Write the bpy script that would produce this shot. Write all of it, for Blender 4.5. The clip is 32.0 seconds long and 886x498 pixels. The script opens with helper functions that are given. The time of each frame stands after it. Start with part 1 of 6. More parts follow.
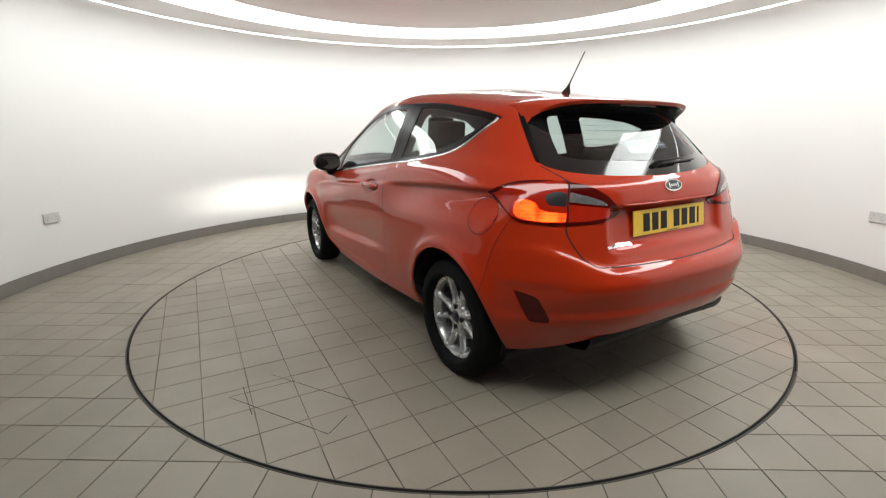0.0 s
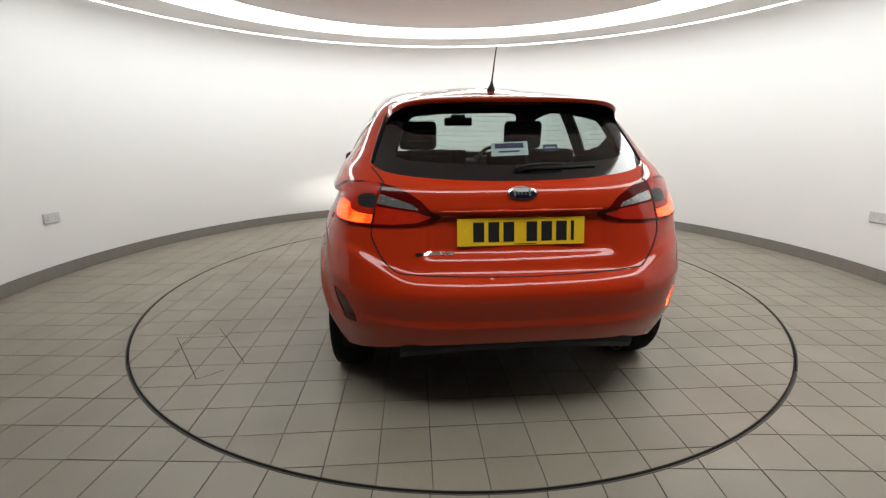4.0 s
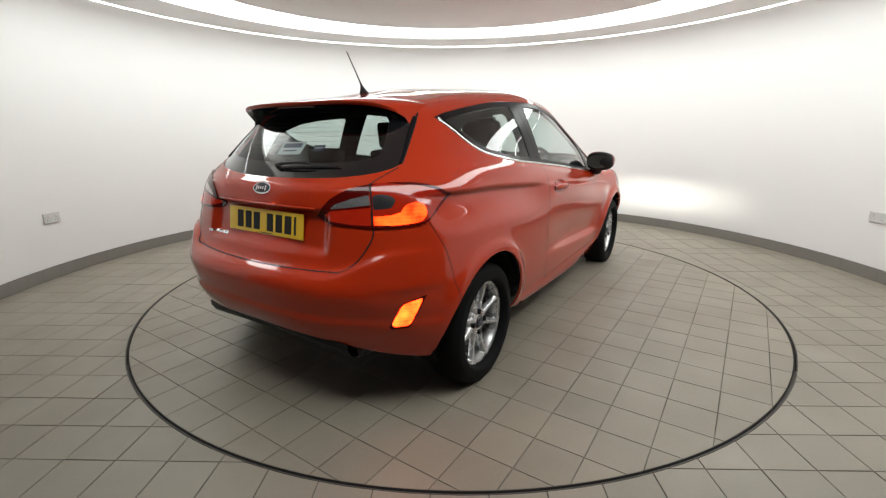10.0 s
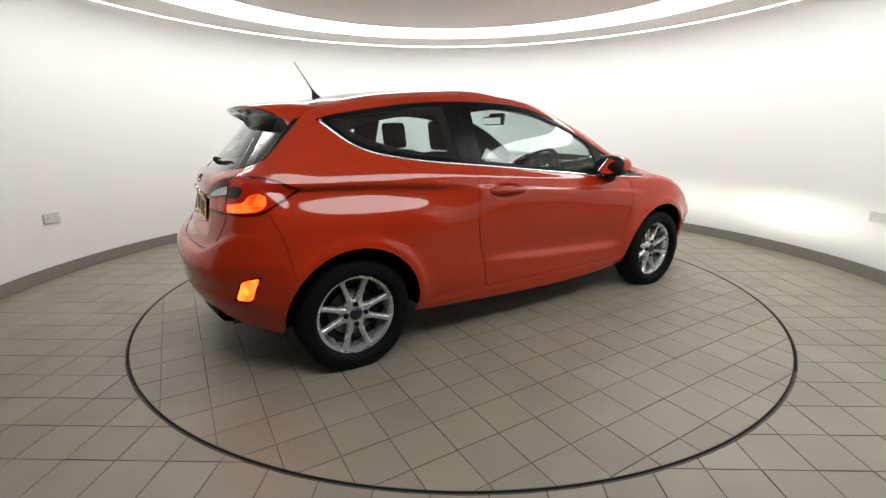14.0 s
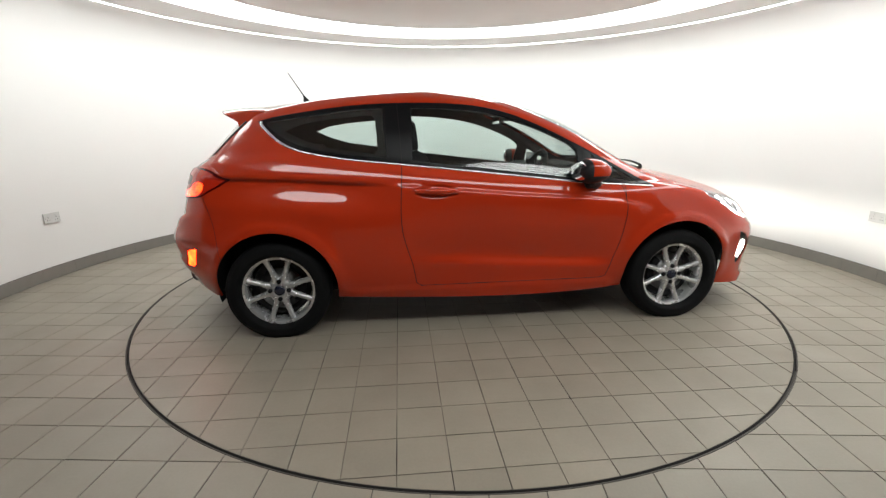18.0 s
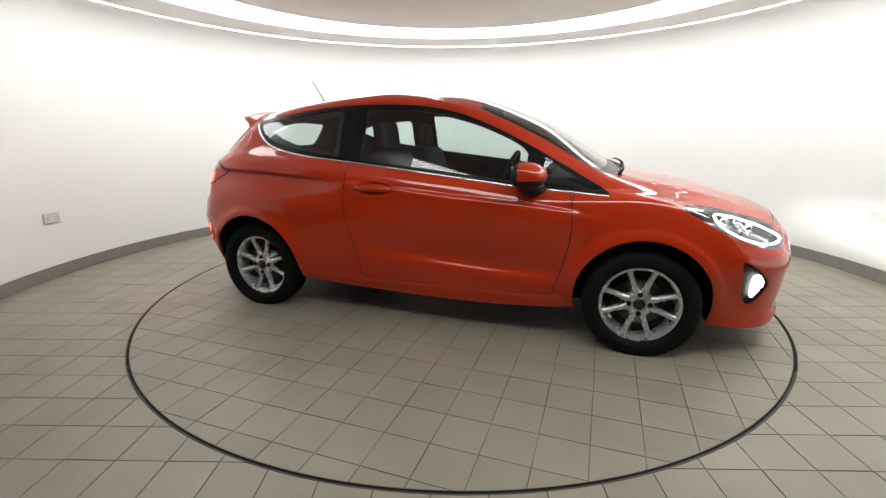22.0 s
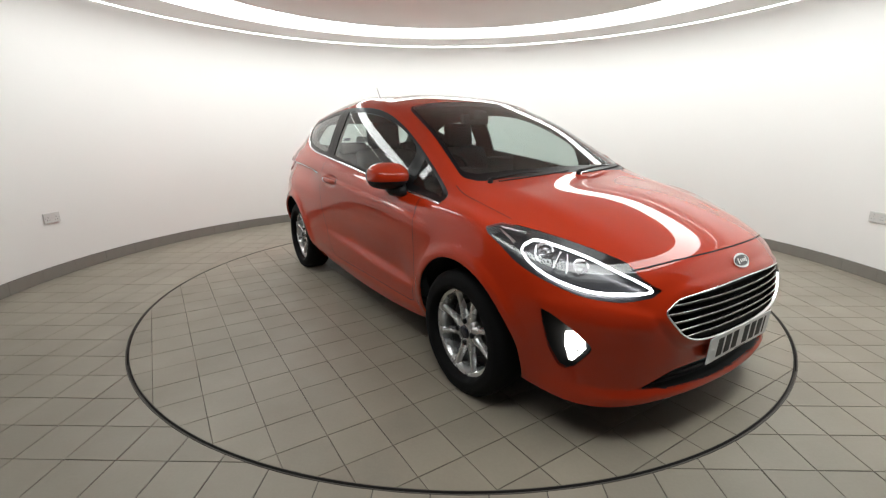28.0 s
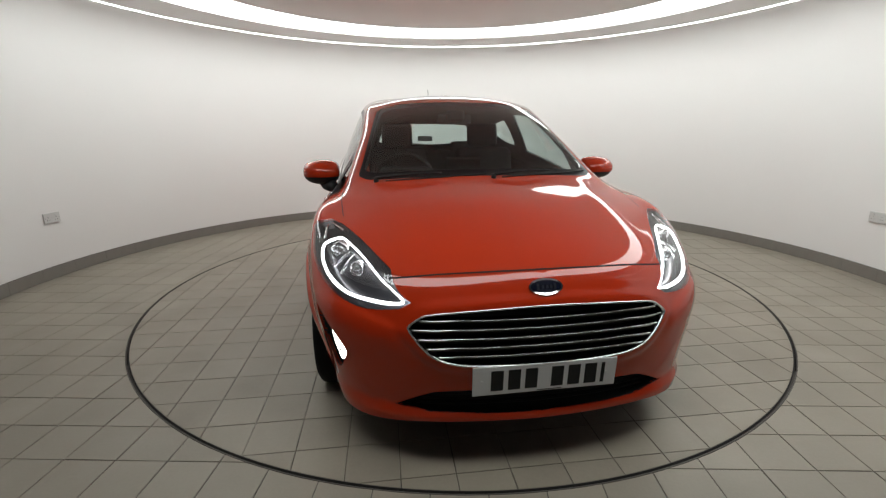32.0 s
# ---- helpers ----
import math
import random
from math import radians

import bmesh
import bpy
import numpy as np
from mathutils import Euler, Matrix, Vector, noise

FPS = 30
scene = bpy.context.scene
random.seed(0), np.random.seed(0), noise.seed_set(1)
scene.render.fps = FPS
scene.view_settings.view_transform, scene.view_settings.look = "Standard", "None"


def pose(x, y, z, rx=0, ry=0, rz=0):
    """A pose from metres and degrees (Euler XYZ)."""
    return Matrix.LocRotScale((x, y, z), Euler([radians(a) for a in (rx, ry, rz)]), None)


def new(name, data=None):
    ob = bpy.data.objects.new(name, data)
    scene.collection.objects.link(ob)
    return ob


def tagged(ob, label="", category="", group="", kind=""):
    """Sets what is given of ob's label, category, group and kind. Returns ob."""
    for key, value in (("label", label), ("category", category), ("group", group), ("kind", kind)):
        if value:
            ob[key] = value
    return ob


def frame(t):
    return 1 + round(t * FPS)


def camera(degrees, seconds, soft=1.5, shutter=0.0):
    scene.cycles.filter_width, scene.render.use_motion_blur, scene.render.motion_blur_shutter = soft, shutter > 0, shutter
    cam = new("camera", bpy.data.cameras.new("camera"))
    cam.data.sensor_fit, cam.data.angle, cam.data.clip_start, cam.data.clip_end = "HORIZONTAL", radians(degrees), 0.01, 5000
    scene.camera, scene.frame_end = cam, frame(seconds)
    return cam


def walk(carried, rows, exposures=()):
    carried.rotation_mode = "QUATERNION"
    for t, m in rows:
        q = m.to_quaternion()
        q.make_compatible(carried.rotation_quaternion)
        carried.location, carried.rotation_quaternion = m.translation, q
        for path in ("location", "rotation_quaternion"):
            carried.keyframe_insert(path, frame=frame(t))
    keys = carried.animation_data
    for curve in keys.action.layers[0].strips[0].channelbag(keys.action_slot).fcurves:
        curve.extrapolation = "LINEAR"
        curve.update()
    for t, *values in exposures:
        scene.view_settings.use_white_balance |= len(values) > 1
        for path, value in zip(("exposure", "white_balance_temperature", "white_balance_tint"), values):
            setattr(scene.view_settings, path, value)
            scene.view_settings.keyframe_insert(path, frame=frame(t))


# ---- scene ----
from mathutils.bvhtree import BVHTree
from mathutils.geometry import delaunay_2d_cdt, tessellate_polygon

# ---------- camera: it stands still at the wall, the turntable turns before it
cam = camera(89.56, 32.0, soft=1.25)
EYE = pose(0, -3.509, 1.196, 75.302, 0, 1.58) @ pose(0, 0, 0, 0, 0, -0.307)
walk(cam, [(0.0, EYE), (32.0, EYE)], [(0.0, 0.03, 6500, 10), (2.5, -0.16, 6500, 10), (6.0, -0.10, 6500, 10), (9.0, -0.10, 6500, 10), (13.0, -0.09, 6500, 10), (19.0, 0.13, 6500, 10), (22.0, 0.14, 6500, 10),
     (25.0, 0.20, 6500, 10), (28.0, -0.04, 6500, 10), (30.0, -0.22, 6500, 10), (32.0, -0.42, 6500, 10)])

TURN_START, TURN_RATE = 121.84, -6.301      # heading of the car, degrees and degrees a second
CAR_OFF = (0.0625, -0.063)                  # car's middle on the turntable
TABLE_R, WALL_R, SOFFIT_Z = 2.243, 3.437, 2.385

# ---------- world: the room is closed, a dim grey remains for the gaps
world = bpy.data.worlds.new("world")
scene.world = world
world.use_nodes = True
world.node_tree.nodes["Background"].inputs["Color"].default_value = (0.5, 0.5, 0.5, 1)
world.node_tree.nodes["Background"].inputs["Strength"].default_value = 0.02


# ---------- small helpers
def part(name, bm, material, parent, label="", smooth=False):
    """Links a bmesh as one mesh object under a thing or a part."""
    me = bpy.data.meshes.new(name)
    bm.to_mesh(me)
    bm.free()
    return mesh_part(name, me, material, parent, label, smooth)


def mesh_part(name, me, material, parent, label="", smooth=False):
    ob = new(name, me)
    if material and not me.materials:
        me.materials.append(material)
    if smooth:
        me.shade_smooth()
    if parent:
        ob.parent = parent
    if label:
        tagged(ob, label)
    return ob


def box(bm, x0, x1, y0, y1, z0, z1, bevel=0.0, m=None):
    r = bmesh.ops.create_cube(bm, size=1)["verts"]
    for v in r:
        v.co = Vector(((x0 + x1) / 2 + v.co.x * (x1 - x0), (y0 + y1) / 2 + v.co.y * (y1 - y0), (z0 + z1) / 2 + v.co.z * (z1 - z0)))
    if bevel:
        es = list({e for v in r for e in v.link_edges})
        out = bmesh.ops.bevel(bm, geom=es, offset=bevel, segments=3, profile=0.6, affect="EDGES")
        r = list({v for f in out["faces"] for v in f.verts} | {v for v in r if v.is_valid})
    if m:
        bmesh.ops.transform(bm, matrix=m, verts=r)
    return r


def lathe(bm, profile, n=48, axis="z", m=None, close=False):
    """Turns a profile of (radius, height) round an axis."""
    rings = []
    for r, h in profile:
        ring = []
        for i in range(n):
            a = 2 * math.pi * i / n
            p = (r * math.cos(a), r * math.sin(a), h)
            if axis == "y":
                p = (p[0], h, p[1])
            elif axis == "x":
                p = (h, p[0], p[1])
            p = Vector(p)
            ring.append(bm.verts.new(m @ p if m else p))
        rings.append(ring)
    if close:
        rings.append(rings[0])
    for a, b in zip(rings[:-1], rings[1:]):
        for i in range(n):
            j = (i + 1) % n
            bm.faces.new((a[i], a[j], b[j], b[i]))
    return rings


def tube(bm, pts, radius, n=8, closed=False):
    """A round rod along points; radius may be a list."""
    pts = [Vector(p) for p in pts]
    rad = radius if isinstance(radius, (list, tuple)) else [radius] * len(pts)
    rings, up = [], Vector((0.13, 0.21, 0.97)).normalized()
    k = len(pts)
    for i, p in enumerate(pts):
        a, b = (pts[(i - 1) % k], pts[(i + 1) % k]) if closed else (pts[max(i - 1, 0)], pts[min(i + 1, k - 1)])
        d = (b - a).normalized()
        s = d.cross(up).normalized()
        w = s.cross(d)
        rings.append([bm.verts.new(p + rad[i] * (math.cos(2 * math.pi * j / n) * s + math.sin(2 * math.pi * j / n) * w)) for j in range(n)])
    pairs = list(zip(rings, rings[1:] + rings[:1])) if closed else list(zip(rings[:-1], rings[1:]))
    for a, b in pairs:
        for j in range(n):
            bm.faces.new((a[j], a[(j + 1) % n], b[(j + 1) % n], b[j]))
    if not closed:
        bm.faces.new(rings[0])
        bm.faces.new(rings[-1][::-1])


def fix(bm):
    bmesh.ops.recalc_face_normals(bm, faces=bm.faces)
    return bm


def polyline(pts, step=0.012, closed=False):
    """A smooth curve through 2D or 3D points (Catmull-Rom), cut into even steps."""
    P = [Vector(p) for p in pts]
    k = len(P)
    out = []
    for i in range(k if closed else k - 1):
        p0, p1, p2, p3 = (P[(i + d) % k] if closed else P[min(max(i + d, 0), k - 1)] for d in (-1, 0, 1, 2))
        n = max(1, int((p2 - p1).length / step))
        for j in range(n):
            t = j / n
            out.append(0.5 * ((2 * p1) + (p2 - p0) * t + (2 * p0 - 5 * p1 + 4 * p2 - p3) * t * t + (3 * p1 - p0 - 3 * p2 + p3) * t ** 3))
    if not closed:
        out.append(P[-1].copy())
    return out


# ---------- materials
def material(name, color, rough=0.5, metal=0.0, coat=0.0, ior=1.5, emit=None, strength=0.0, alpha=1.0, transmission=0.0, vary=0.0, scale=8.0, bump=0.0, bump_scale=60.0, rough_vary=0.0, spec=0.5, emit_vary=0.0):
    m = bpy.data.materials.new(name)
    m.use_nodes = True
    nt = m.node_tree
    b = nt.nodes["Principled BSDF"]
    b.inputs["Base Color"].default_value = (*color, 1)
    b.inputs["Roughness"].default_value = rough
    b.inputs["Metallic"].default_value = metal
    b.inputs["Coat Weight"].default_value = coat
    b.inputs["Coat Roughness"].default_value = 0.02
    b.inputs["Specular IOR Level"].default_value = spec
    b.inputs["IOR"].default_value = ior
    b.inputs["Transmission Weight"].default_value = transmission
    if emit:
        b.inputs["Emission Color"].default_value = (*emit, 1)
        b.inputs["Emission Strength"].default_value = strength
    if vary or rough_vary or bump or emit_vary:
        tc = nt.nodes.new("ShaderNodeTexCoord")
    if vary:
        n = nt.nodes.new("ShaderNodeTexNoise")
        n.inputs["Scale"].default_value, n.inputs["Detail"].default_value = scale, 6
        nt.links.new(tc.outputs["Object"], n.inputs["Vector"])
        mix = nt.nodes.new("ShaderNodeMixRGB")
        mix.inputs["Color1"].default_value = (*[c * (1 - vary) for c in color], 1)
        mix.inputs["Color2"].default_value = (*[min(1, c * (1 + vary)) for c in color], 1)
        nt.links.new(n.outputs["Fac"], mix.inputs["Fac"])
        nt.links.new(mix.outputs["Color"], b.inputs["Base Color"])
    if emit_vary:                                       # hot spots of the bulb behind the ribs
        n4, wave = nt.nodes.new("ShaderNodeTexNoise"), nt.nodes.new("ShaderNodeMapRange")
        n4.inputs["Scale"].default_value, n4.inputs["Detail"].default_value = 16, 3
        nt.links.new(tc.outputs["Object"], n4.inputs["Vector"])
        ribs, blend = nt.nodes.new("ShaderNodeTexWave"), nt.nodes.new("ShaderNodeMath")
        ribs.bands_direction = "Z"
        ribs.inputs["Scale"].default_value, ribs.inputs["Distortion"].default_value = 22, 1.5
        nt.links.new(tc.outputs["Object"], ribs.inputs["Vector"])
        blend.operation = "MULTIPLY_ADD"
        blend.inputs[1].default_value = 0.07
        nt.links.new(ribs.outputs["Fac"], blend.inputs[0])
        nt.links.new(n4.outputs["Fac"], blend.inputs[2])
        wave.inputs["From Min"].default_value, wave.inputs["From Max"].default_value = 0.36, 0.72
        wave.inputs["To Min"].default_value, wave.inputs["To Max"].default_value = strength * (1 - emit_vary), strength * (1 + emit_vary)
        nt.links.new(blend.outputs["Value"], wave.inputs["Value"])
        nt.links.new(wave.outputs["Result"], b.inputs["Emission Strength"])
    if rough_vary:
        n2 = nt.nodes.new("ShaderNodeTexNoise")
        n2.inputs["Scale"].default_value, n2.inputs["Detail"].default_value = scale * 0.6, 5
        nt.links.new(tc.outputs["Object"], n2.inputs["Vector"])
        mr = nt.nodes.new("ShaderNodeMapRange")
        mr.inputs["To Min"].default_value, mr.inputs["To Max"].default_value = max(0.02, rough - rough_vary), min(1, rough + rough_vary)
        nt.links.new(n2.outputs["Fac"], mr.inputs["Value"])
        nt.links.new(mr.outputs["Result"], b.inputs["Roughness"])
    if bump:
        n3 = nt.nodes.new("ShaderNodeTexNoise")
        n3.inputs["Scale"].default_value, n3.inputs["Detail"].default_value = bump_scale, 4
        nt.links.new(tc.outputs["Object"], n3.inputs["Vector"])
        bp = nt.nodes.new("ShaderNodeBump")
        bp.inputs["Strength"].default_value, bp.inputs["Distance"].default_value = bump, 0.004
        nt.links.new(n3.outputs["Fac"], bp.inputs["Height"])
        nt.links.new(bp.outputs["Normal"], b.inputs["Normal"])
    return m


def pane_material(name, tint, rough=0.0, clear=0.9):
    """A thin pane: it lets light straight through with a tint, and mirrors by its gloss."""
    m = bpy.data.materials.new(name)
    m.use_nodes = True
    nt = m.node_tree
    nt.nodes.remove(nt.nodes["Principled BSDF"])
    out = nt.nodes["Material Output"]
    tr, gl, mx, lw, pw, ma = (nt.nodes.new(k) for k in ("ShaderNodeBsdfTransparent", "ShaderNodeBsdfGlossy", "ShaderNodeMixShader", "ShaderNodeLayerWeight", "ShaderNodeMath", "ShaderNodeMath"))
    tr.inputs["Color"].default_value = (*tint, 1)
    gl.inputs["Color"].default_value = (clear, clear, clear, 1)
    gl.inputs["Roughness"].default_value = rough
    lw.inputs["Blend"].default_value = 0.5
    pw.operation, ma.operation = "POWER", "MULTIPLY_ADD"
    pw.inputs[1].default_value = 4.6
    ma.inputs[1].default_value, ma.inputs[2].default_value = 0.93, 0.065
    nt.links.new(lw.outputs["Facing"], pw.inputs[0])
    nt.links.new(pw.outputs["Value"], ma.inputs[0])
    nt.links.new(ma.outputs["Value"], mx.inputs["Fac"])
    nt.links.new(tr.outputs["BSDF"], mx.inputs[1])
    nt.links.new(gl.outputs["BSDF"], mx.inputs[2])
    nt.links.new(mx.outputs["Shader"], out.inputs["Surface"])
    return m


def tile_material(name, color, dirt):
    """Glazed floor tile: each piece slightly its own tone, smudges, and a faint uneven gloss."""
    m = bpy.data.materials.new(name)
    m.use_nodes = True
    nt = m.node_tree
    b = nt.nodes["Principled BSDF"]
    info, tc = nt.nodes.new("ShaderNodeObjectInfo"), nt.nodes.new("ShaderNodeTexCoord")
    fine, big = nt.nodes.new("ShaderNodeTexNoise"), nt.nodes.new("ShaderNodeTexNoise")
    fine.inputs["Scale"].default_value, fine.inputs["Detail"].default_value = 90, 5
    big.inputs["Scale"].default_value, big.inputs["Detail"].default_value = 2.3, 7
    for n in (fine, big):
        nt.links.new(tc.outputs["Object"], n.inputs["Vector"])
    tone = nt.nodes.new("ShaderNodeMapRange")
    tone.inputs["To Min"].default_value, tone.inputs["To Max"].default_value = 0.93, 1.05
    nt.links.new(info.outputs["Random"], tone.inputs["Value"])
    smudge = nt.nodes.new("ShaderNodeMapRange")
    smudge.inputs["From Min"].default_value, smudge.inputs["From Max"].default_value = 0.3, 0.75
    smudge.inputs["To Min"].default_value, smudge.inputs["To Max"].default_value = 1.05, 1 - dirt
    nt.links.new(big.outputs["Fac"], smudge.inputs["Value"])
    grain = nt.nodes.new("ShaderNodeMapRange")
    grain.inputs["To Min"].default_value, grain.inputs["To Max"].default_value = 0.93, 1.07
    nt.links.new(fine.outputs["Fac"], grain.inputs["Value"])
    m1, m2 = nt.nodes.new("ShaderNodeMath"), nt.nodes.new("ShaderNodeMath")
    m1.operation = m2.operation = "MULTIPLY"
    nt.links.new(tone.outputs["Result"], m1.inputs[0])
    nt.links.new(smudge.outputs["Result"], m1.inputs[1])
    nt.links.new(m1.outputs["Value"], m2.inputs[0])
    nt.links.new(grain.outputs["Result"], m2.inputs[1])
    mul = nt.nodes.new("ShaderNodeVectorMath")
    mul.operation = "SCALE"
    mul.inputs[0].default_value = color
    nt.links.new(m2.outputs["Value"], mul.inputs["Scale"])
    nt.links.new(mul.outputs["Vector"], b.inputs["Base Color"])
    mr = nt.nodes.new("ShaderNodeMapRange")
    mr.inputs["To Min"].default_value, mr.inputs["To Max"].default_value = 0.36, 0.62
    nt.links.new(big.outputs["Fac"], mr.inputs["Value"])
    nt.links.new(mr.outputs["Result"], b.inputs["Roughness"])
    bp = nt.nodes.new("ShaderNodeBump")
    bp.inputs["Strength"].default_value, bp.inputs["Distance"].default_value = 0.12, 0.002
    nt.links.new(fine.outputs["Fac"], bp.inputs["Height"])
    nt.links.new(bp.outputs["Normal"], b.inputs["Normal"])
    return m


def worn_grout(name, dark, pale):
    """Joints that are filled and pale in stretches, open and dark in others."""
    m = material(name, pale, rough=0.9)
    nt = m.node_tree
    tc, n, r, mix = (nt.nodes.new(k) for k in ("ShaderNodeTexCoord", "ShaderNodeTexNoise", "ShaderNodeMapRange", "ShaderNodeMixRGB"))
    n.inputs["Scale"].default_value, n.inputs["Detail"].default_value = 2.6, 5
    r.inputs["From Min"].default_value, r.inputs["From Max"].default_value = 0.43, 0.60
    mix.inputs["Color1"].default_value, mix.inputs["Color2"].default_value = (*pale, 1), (*dark, 1)
    nt.links.new(tc.outputs["Object"], n.inputs["Vector"])
    nt.links.new(n.outputs["Fac"], r.inputs["Value"])
    nt.links.new(r.outputs["Result"], mix.inputs["Fac"])
    nt.links.new(mix.outputs["Color"], nt.nodes["Principled BSDF"].inputs["Base Color"])
    return m


PAINT = material("orange_red_paint", (0.43, 0.027, 0.004), rough=0.5, coat=1.0, vary=0.03, scale=3, spec=0.05)
BLACK = material("black_plastic", (0.012, 0.012, 0.013), rough=0.55, bump=0.1, bump_scale=400, spec=0.3)
GLOSS_BLACK = material("gloss_black", (0.008, 0.008, 0.009), rough=0.08, coat=0.5)
GAP = material("panel_gap", (0.006, 0.004, 0.004), rough=0.9)
SATIN_BLACK = material("satin_black", (0.006, 0.006, 0.007), rough=0.28, spec=0.12)
CHROME = material("chrome", (0.82, 0.82, 0.83), rough=0.12, metal=1.0, rough_vary=0.05, scale=30)
SILVER = material("silver_alloy", (0.60, 0.60, 0.605), rough=0.27, metal=0.7, coat=0.4, rough_vary=0.05, scale=20)
RUBBER = material("tyre_rubber", (0.006, 0.006, 0.0065), rough=0.75, bump=0.25, bump_scale=150, vary=0.2, scale=12, spec=0.12)
STEEL = material("brake_steel", (0.12, 0.117, 0.115), rough=0.35, metal=1.0, vary=0.15, scale=40)
CLOTH = material("dark_seat_cloth", (0.013, 0.013, 0.015), rough=0.95, vary=0.15, scale=30, spec=0.08)
TRIM = material("dark_cabin_plastic", (0.012, 0.012, 0.013), rough=0.7, vary=0.1, scale=20, spec=0.12)
GLASS = pane_material("green_tinted_glass", (0.77, 0.86, 0.84))
DARK_GLASS = pane_material("dark_tinted_glass", (0.72, 0.80, 0.78))
LENS = pane_material("clear_lens", (0.93, 0.94, 0.95))
UNSEEN_BAY = material("unseen_bay_grey", (0.11, 0.108, 0.105), rough=0.85, vary=0.1, scale=3)
WALL_PAINT = material("white_wall_paint", (0.80, 0.795, 0.785), rough=0.8, vary=0.02, scale=1.5, bump=0.04, bump_scale=120)
CEILING_PAINT = material("white_ceiling_paint", (0.88, 0.87, 0.86), rough=0.85, vary=0.02, scale=2)
SKIRT = material("grey_skirting_tile", (0.20, 0.187, 0.168), rough=0.5, vary=0.08, scale=12, bump=0.05)
TILE = tile_material("grey_beige_floor_tile", (0.248, 0.220, 0.178), 0.10)
TABLE_TILE = tile_material("worn_turntable_tile", (0.248, 0.217, 0.173), 0.14)
GROUT = material("dark_grout", (0.052, 0.046, 0.040), rough=0.9, vary=0.7, scale=4)
TABLE_GROUT = worn_grout("worn_brown_grout", (0.025, 0.020, 0.016), (0.165, 0.142, 0.112))
RIM_STEEL = material("turntable_rim_steel", (0.10, 0.09, 0.08), rough=0.5, metal=0.5, vary=0.2, scale=25, rough_vary=0.12)
TAIL_RED = material("dark_red_lens", (0.075, 0.003, 0.002), rough=0.12, coat=0.3, spec=0.2)
TAIL_LIT = material("lit_tail_lens", (0.5, 0.05, 0.01), rough=0.1, coat=1.0, emit=(1.0, 0.03, 0.003), strength=6.0, vary=0.2, scale=60, emit_vary=0.75)
TAIL_DIM = material("softly_lit_red_lens", (0.22, 0.012, 0.004), rough=0.08, coat=0.35, emit=(1.0, 0.03, 0.006), strength=0.13, vary=0.25, scale=25)
FOG_LIT = material("lit_fog_lens", (0.6, 0.1, 0.02), rough=0.1, emit=(1.0, 0.016, 0.0015), strength=25.0, emit_vary=0.7)
WHITE_LIT = material("lit_white_lamp", (0.9, 0.9, 0.9), rough=0.2, emit=(0.96, 0.98, 1.0), strength=9.0)
FOG_WHITE = material("lit_front_fog", (0.03, 0.03, 0.03), rough=0.6, spec=0.0, emit=(1.0, 0.97, 0.90), strength=12.0)
BEAM = material("fog_beam", (0.9, 0.9, 0.9), emit=(1.0, 0.95, 0.86), strength=390000.0)
REVERSE = material("clear_ribbed_lens", (0.46, 0.465, 0.47), rough=0.16, metal=0.75, coat=0.8, vary=0.8, scale=90, bump=0.5, bump_scale=110)
LAMP_DARK = material("lamp_housing", (0.025, 0.025, 0.028), rough=0.3, metal=0.3, coat=0.3, vary=0.3, scale=25)
YELLOW = material("yellow_plate", (0.80, 0.50, 0.015), rough=0.35, coat=0.3)
WHITE_PLATE = material("white_plate", (0.72, 0.73, 0.74), rough=0.35, coat=0.3)
BLUE = material("dark_blue_badge", (0.004, 0.006, 0.018), rough=0.2, coat=0.4)
HUB_BLUE = material("navy_hub_cap", (0.006, 0.008, 0.022), rough=0.25, coat=0.3)
MIRROR = material("mirror_glass", (0.9, 0.9, 0.9), rough=0.01, metal=1.0)
STICKER = material("white_sticker", (0.55, 0.58, 0.60), rough=0.5)
NAVY = material("navy_print", (0.03, 0.03, 0.09), rough=0.5)
COVE = material("cove_light", (0.9, 0.9, 0.9), emit=(0.96, 1.0, 0.975), strength=7.7)
SLOT = material("slot_light", (0.9, 0.9, 0.9), emit=(0.97, 1.0, 0.98), strength=6.0)
SOCKET = material("white_socket_plastic", (0.58, 0.58, 0.57), rough=0.4, vary=0.02, scale=50)


# ---------- the round room
OPEN_FROM, OPEN_TO = 213, 318               # unseen opening behind the camera, degrees; reaches further left to darken that side
COVE_END, COVE_START = 190, 236             # unseen gap left in the cove light, degrees, to darken the left floor


def ring_sheet(bm, r0, r1, z, n=192, flip=False, gap=None):
    """A flat ring; gap leaves out the angles between two values, in degrees."""
    rows = []
    for i in range(n + 1):
        a = 2 * math.pi * i / n
        rows.append([bm.verts.new((r * math.cos(a), r * math.sin(a), z)) for r in (r0, r1)])
    for i in range(n):
        if gap and gap[0] < 360 * (i + 0.5) / n < gap[1]:
            continue
        f = (rows[i][0], rows[i][1], rows[i + 1][1], rows[i + 1][0])
        bm.faces.new(f[::-1] if flip else f)


def arc_wall(bm, r0, r1, z0, z1, a0, a1, n=160):
    """A solid curved wall between two radii, heights and angles (degrees)."""
    rows = []
    for i in range(n + 1):
        a = radians(a0 + (a1 - a0) * i / n)
        rows.append([bm.verts.new((r * math.cos(a), r * math.sin(a), z)) for r, z in ((r0, z0), (r0, z1), (r1, z1), (r1, z0))])
    for p, q in zip(rows[:-1], rows[1:]):
        for k in range(4):
            bm.faces.new((p[k], p[(k + 1) % 4], q[(k + 1) % 4], q[k]))
    bm.faces.new(rows[0])
    bm.faces.new(rows[-1][::-1])


